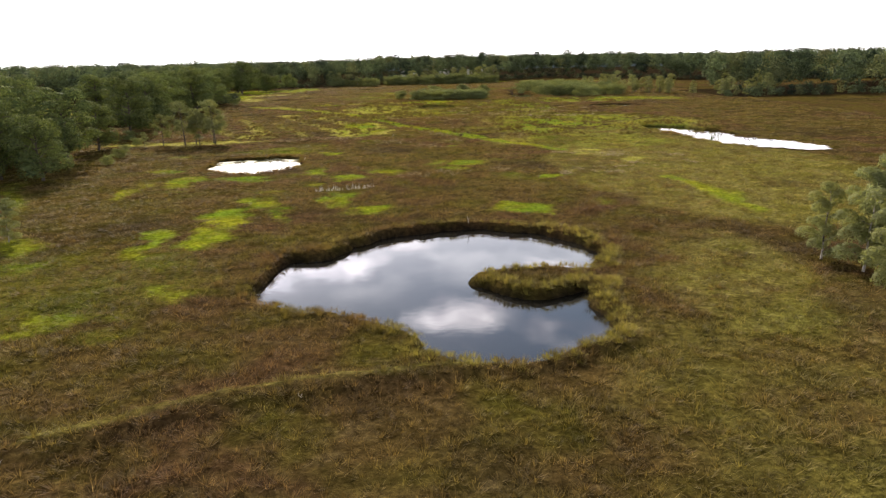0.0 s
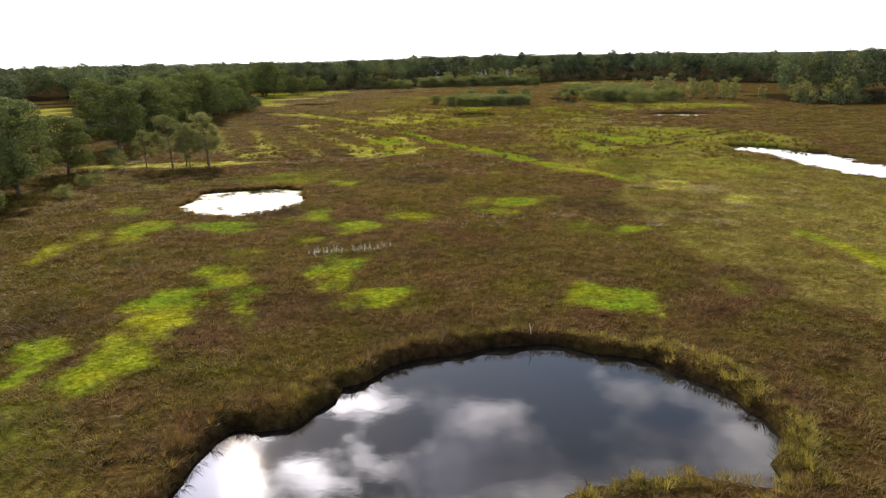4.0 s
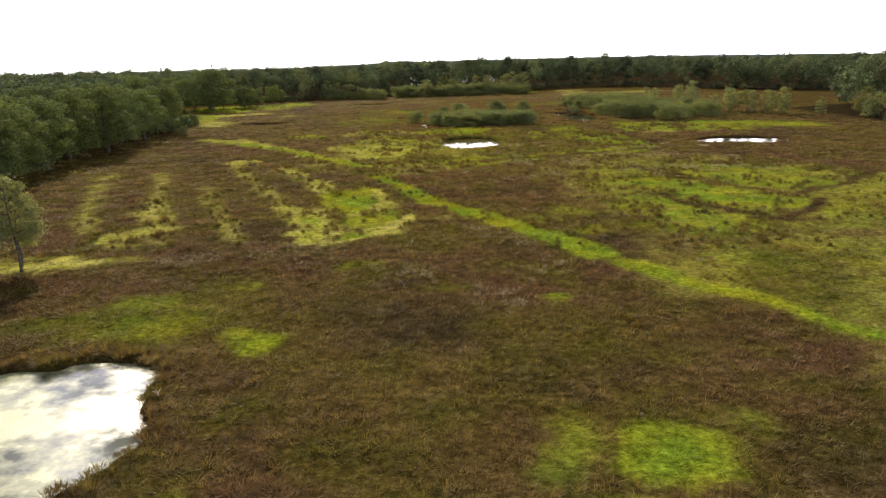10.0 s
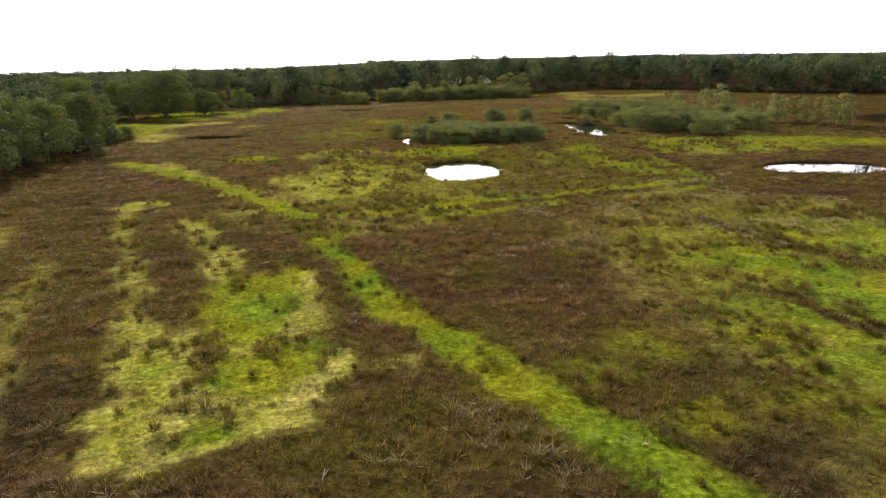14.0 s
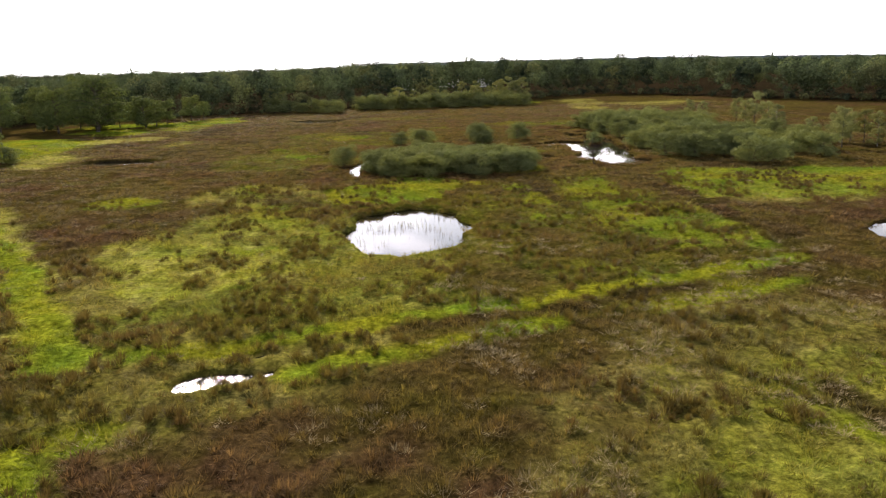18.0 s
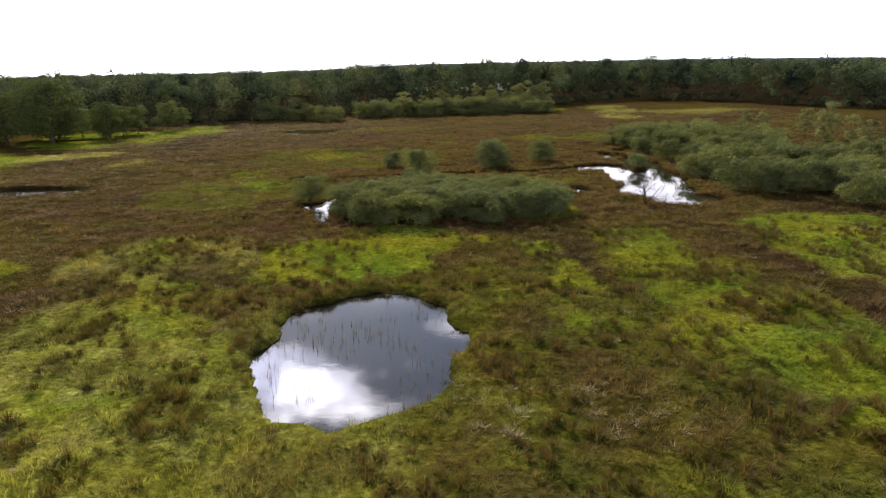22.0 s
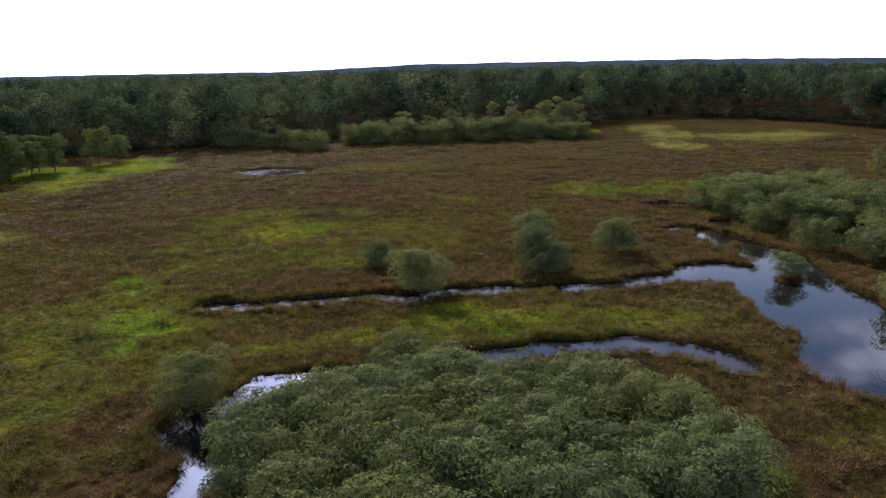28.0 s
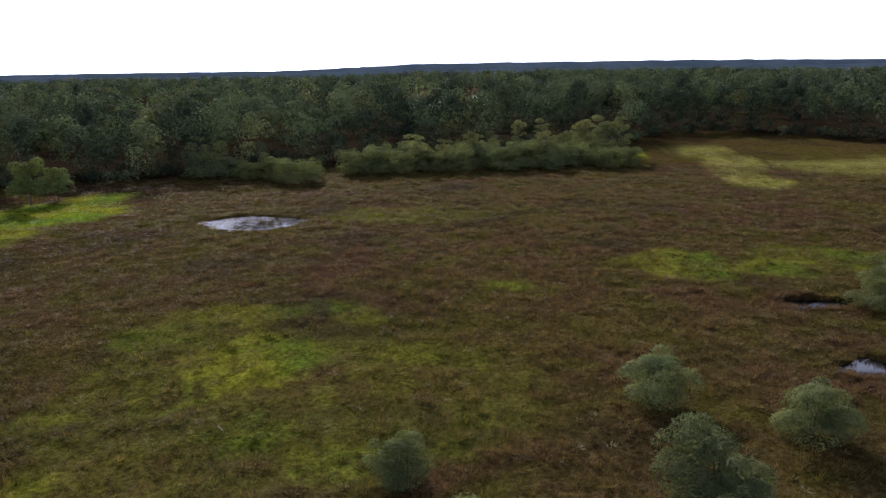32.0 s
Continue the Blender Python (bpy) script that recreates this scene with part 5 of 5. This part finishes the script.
def crowns(name, x, y, high, wide, number, size, material, words, lobes=8, foot=0.28):
    """Many far trees as one: crowns of leaf sprays on rounded lobes."""
    k = len(x)
    half = high * (1 - foot) / 2
    mid = np.stack([x, y, lie(y) + high - half], -1)
    d = rng.normal(size=(k, lobes, 3))
    d /= np.linalg.norm(d, axis=2, keepdims=True)
    d[:, 0] = (0, 0, 0.9)
    shape = np.stack([wide, wide, half], -1)[:, None, :]
    cen = mid[:, None, :] + d * shape * 0.6
    rad = wide[:, None] * rng.uniform(0.38, 0.62, (k, lobes))
    which = rng.integers(0, lobes, (k, number))
    rows = np.arange(k)[:, None]
    e = rng.normal(size=(k, number, 3))
    e /= np.linalg.norm(e, axis=2, keepdims=True)
    e[..., 2] = np.where(e[..., 2] < -0.4, -e[..., 2], e[..., 2])
    at = (cen[rows, which] + e * rad[rows, which][..., None] * rng.uniform(0.9, 1.06, (k, number, 1))).reshape(-1, 3)
    m = len(at)
    nrm = e.reshape(-1, 3) + 0.28 * rng.normal(size=(m, 3)) + np.array([0, 0, 0.3])
    nrm /= np.linalg.norm(nrm, axis=1, keepdims=True)
    u = np.cross(nrm, rng.normal(size=(m, 3)))
    u /= np.linalg.norm(u, axis=1, keepdims=True)
    v = np.cross(nrm, u)
    s = size * rng.uniform(0.6, 1.3, (m, 1))
    co = np.stack([at - u * s, at + 1.1 * u * s + 0.2 * s * nrm, at + 0.9 * v * s], 1).reshape(-1, 3)
    soft = e.reshape(-1, 3) + 0.45 * nrm
    soft = np.repeat(soft / np.linalg.norm(soft, axis=1, keepdims=True), 3, 0)
    tint = np.concatenate([np.repeat(rng.uniform(0, 1, (k, 1, 2)), number, 1), np.zeros((k, number, 1)), rng.uniform(0, 1, (k, lobes))[rows, which][..., None]], -1)
    tint = np.repeat(tint.reshape(-1, 1, 4), 3, 1).reshape(-1, 4)
    inner, more = core_shapes(cen.reshape(-1, 3), 0.6 * np.repeat(rad.reshape(-1, 1), 3, 1))
    # inner sprays get a low tint: shade inside the crowns put into the colour
    inner_shade = np.concatenate([np.repeat(rng.uniform(0, 1, (k, 1, 2)), lobes, 1), np.zeros((k, lobes, 1)), np.full((k, lobes, 1), 0.1)], -1)
    inner_shade[:, :, :2] = tint.reshape(k, number, 3, 4)[:, :1, 0, :2]
    inner_shade = np.repeat(inner_shade.reshape(-1, 1, 4), 36, 1).reshape(-1, 4)
    faces = np.concatenate([np.arange(m * 3).reshape(-1, 3), more + m * 3])
    ob = new(name, array_mesh(name, np.concatenate([co, inner]), faces, material, np.concatenate([tint, inner_shade]), True, np.concatenate([soft, np.zeros((len(inner), 3))])))
    return tagged(ob, words, "woods", kind="stuff")


def spread(number, x0, x1, y0, y1, inside):
    x, y = rng.uniform(x0, x1, number), rng.uniform(y0, y1, number)
    ok = inside(x, y)
    return x[ok], y[ok]


HOUSES = ((-36.0, 610.0, 20), (-8.0, 650.0, -15), (18.0, 640.0, 35))


def open_view(x, y):
    """False in the gardens round the far houses."""
    clear = np.ones(len(x), bool)
    for hx, hy, _ in HOUSES:
        clear &= ~((np.abs(x - hx - 0.05 * (y - hy)) < 7) & (y < hy + 12) & (y > hy - 70))
    return clear


def tall_stand(x, y):
    """One where the middle of the north wood grows taller."""
    u = x * 450 / y
    return smooth(u, -95.0, -15.0) * (1 - smooth(u, 75.0, 135.0))


# the wood's front rows, each tree different
x = np.arange(-200, 300, 6.4)
for row in range(4):
    px = x + rng.uniform(-1.6, 1.6, len(x))
    py = north_edge(px) + 2 + 7.5 * row + rng.uniform(-3.5, 3.5, len(x))
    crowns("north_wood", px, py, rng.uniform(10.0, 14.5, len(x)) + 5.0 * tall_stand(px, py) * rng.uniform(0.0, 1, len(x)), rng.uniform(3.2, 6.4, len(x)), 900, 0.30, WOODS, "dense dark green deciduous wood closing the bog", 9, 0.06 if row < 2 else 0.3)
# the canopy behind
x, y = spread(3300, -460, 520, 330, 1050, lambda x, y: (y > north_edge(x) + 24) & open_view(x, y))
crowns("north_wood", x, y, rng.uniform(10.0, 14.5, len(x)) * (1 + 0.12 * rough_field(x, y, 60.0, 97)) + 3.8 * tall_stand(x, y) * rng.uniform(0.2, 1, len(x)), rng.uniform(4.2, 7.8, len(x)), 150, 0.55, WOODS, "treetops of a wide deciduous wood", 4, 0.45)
# the west wood behind the oaks, and the east wood
x, y = spread(760, -280, -66, 45, 380, lambda x, y: (x < -80 - 0.05 * (y - 60)) & ((y < 272) | (x < -125)) & (strip(x, y, 9.0, *RIDE) < 0))
crowns("west_wood", x, y, rng.uniform(10.0, 14.0, len(x)), rng.uniform(3.6, 6.2, len(x)), 300, 0.42, WOODS, "deciduous wood behind the oaks on the west side", 8, 0.15)
x, y = spread(800, 84, 360, 222, 400, lambda x, y: (y > 228 + 0.05 * (x - 84)) & (y < 285 + 0.55 * (x - 92)))
crowns("east_wood", x, y, rng.uniform(12.5, 16.0, len(x)), rng.uniform(3.4, 5.4, len(x)), 280, 0.40, WOODS, "deciduous wood on the east side of the bog", 8, 0.08)

# undergrowth along the wood edges
x = np.concatenate([np.arange(-200, 300, 2.2), np.full(90, -77.0) + rng.uniform(-6, 3, 90), 84 + np.arange(0, 200, 2.4)])
y = np.concatenate([north_edge(x[:228]) + rng.uniform(-2, 3, 228), np.linspace(60, 268, 90), 228 + 0.05 * np.arange(0, 200, 2.4) + rng.uniform(-1, 3, 84)])
crowns("undergrowth", x, y, rng.uniform(1.6, 4.5, len(x)), rng.uniform(1.6, 2.8, len(x)), 200, 0.26, WOODS, "dark brambles and saplings along the edge of the wood", 6, 0.0)

# ---- far houses among the trees ----
n = Nodes("white_render", 0.9, 0.1)
n.colour(n.mix(n.noise(0.8, 4.0), (0.70, 0.68, 0.63), (0.80, 0.79, 0.75)))
PLASTER = n.mat
n = Nodes("roof_tiles", 0.85, 0.1)
n.colour(n.mix(n.noise(2.0, 4.0), (0.16, 0.075, 0.05), (0.26, 0.13, 0.085)))
TILES = n.mat
n = Nodes("window_glass", 0.1, 0.5)
n.colour((0.02, 0.025, 0.03))
PANE = n.mat


def box(bm, x0, x1, y0, y1, z0, z1):
    m = Matrix.Translation(((x0 + x1) / 2, (y0 + y1) / 2, (z0 + z1) / 2)) @ Matrix.Diagonal((x1 - x0, y1 - y0, z1 - z0, 1))
    bmesh.ops.create_cube(bm, size=1, matrix=m)


def house(x, y, turn):
    top = tagged(new("house"), "white rendered house with a tiled gable roof among trees", "house", "houses beyond the wood")
    top.matrix_basis = pose(x, y, float(lie(y)) - 0.1, 0, 0, turn)
    bm = bmesh.new()
    box(bm, -6, 6, -4, 4, 0, 5.6)
    part("wall", bm, PLASTER, top)
    bm = bmesh.new()
    a = [bm.verts.new(p) for p in ((-6.4, -4.6, 5.4), (6.4, -4.6, 5.4), (6.4, 4.6, 5.4), (-6.4, 4.6, 5.4), (-6.4, 0, 9.2), (6.4, 0, 9.2))]
    for f in ((0, 1, 5, 4), (2, 3, 4, 5), (0, 4, 3), (1, 2, 5), (3, 2, 1, 0)):
        bm.faces.new([a[i] for i in f])
    part("roof", bm, TILES, top)
    for wx in (-4, 0, 4):
        for wz in (1.0, 3.6):
            bm = bmesh.new()
            box(bm, wx - 0.6, wx + 0.6, -4.06, -3.98, wz, wz + 1.3)
            part("window", bm, PANE, top)


for x, y, turn in HOUSES:
    house(x, y, turn)

# far ridges of wooded land up to the horizon, with one low hill; haze is in their colour
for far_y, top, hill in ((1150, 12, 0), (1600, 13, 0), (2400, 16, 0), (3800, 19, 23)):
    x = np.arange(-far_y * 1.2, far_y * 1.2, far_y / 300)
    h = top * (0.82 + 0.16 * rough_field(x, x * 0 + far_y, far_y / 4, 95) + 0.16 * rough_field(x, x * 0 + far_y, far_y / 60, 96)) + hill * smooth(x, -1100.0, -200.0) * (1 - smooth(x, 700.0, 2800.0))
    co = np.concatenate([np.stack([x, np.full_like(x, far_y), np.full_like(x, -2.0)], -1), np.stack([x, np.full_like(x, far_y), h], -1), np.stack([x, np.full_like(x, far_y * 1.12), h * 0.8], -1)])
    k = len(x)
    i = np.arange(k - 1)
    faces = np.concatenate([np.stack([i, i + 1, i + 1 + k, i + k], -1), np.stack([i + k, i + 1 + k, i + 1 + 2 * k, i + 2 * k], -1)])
    tagged(new("backdrop", array_mesh("backdrop", co, faces, FAR_HAZE, None, True)), "far wooded land fading towards the horizon, haze put into its colour", "distance", kind="structure")
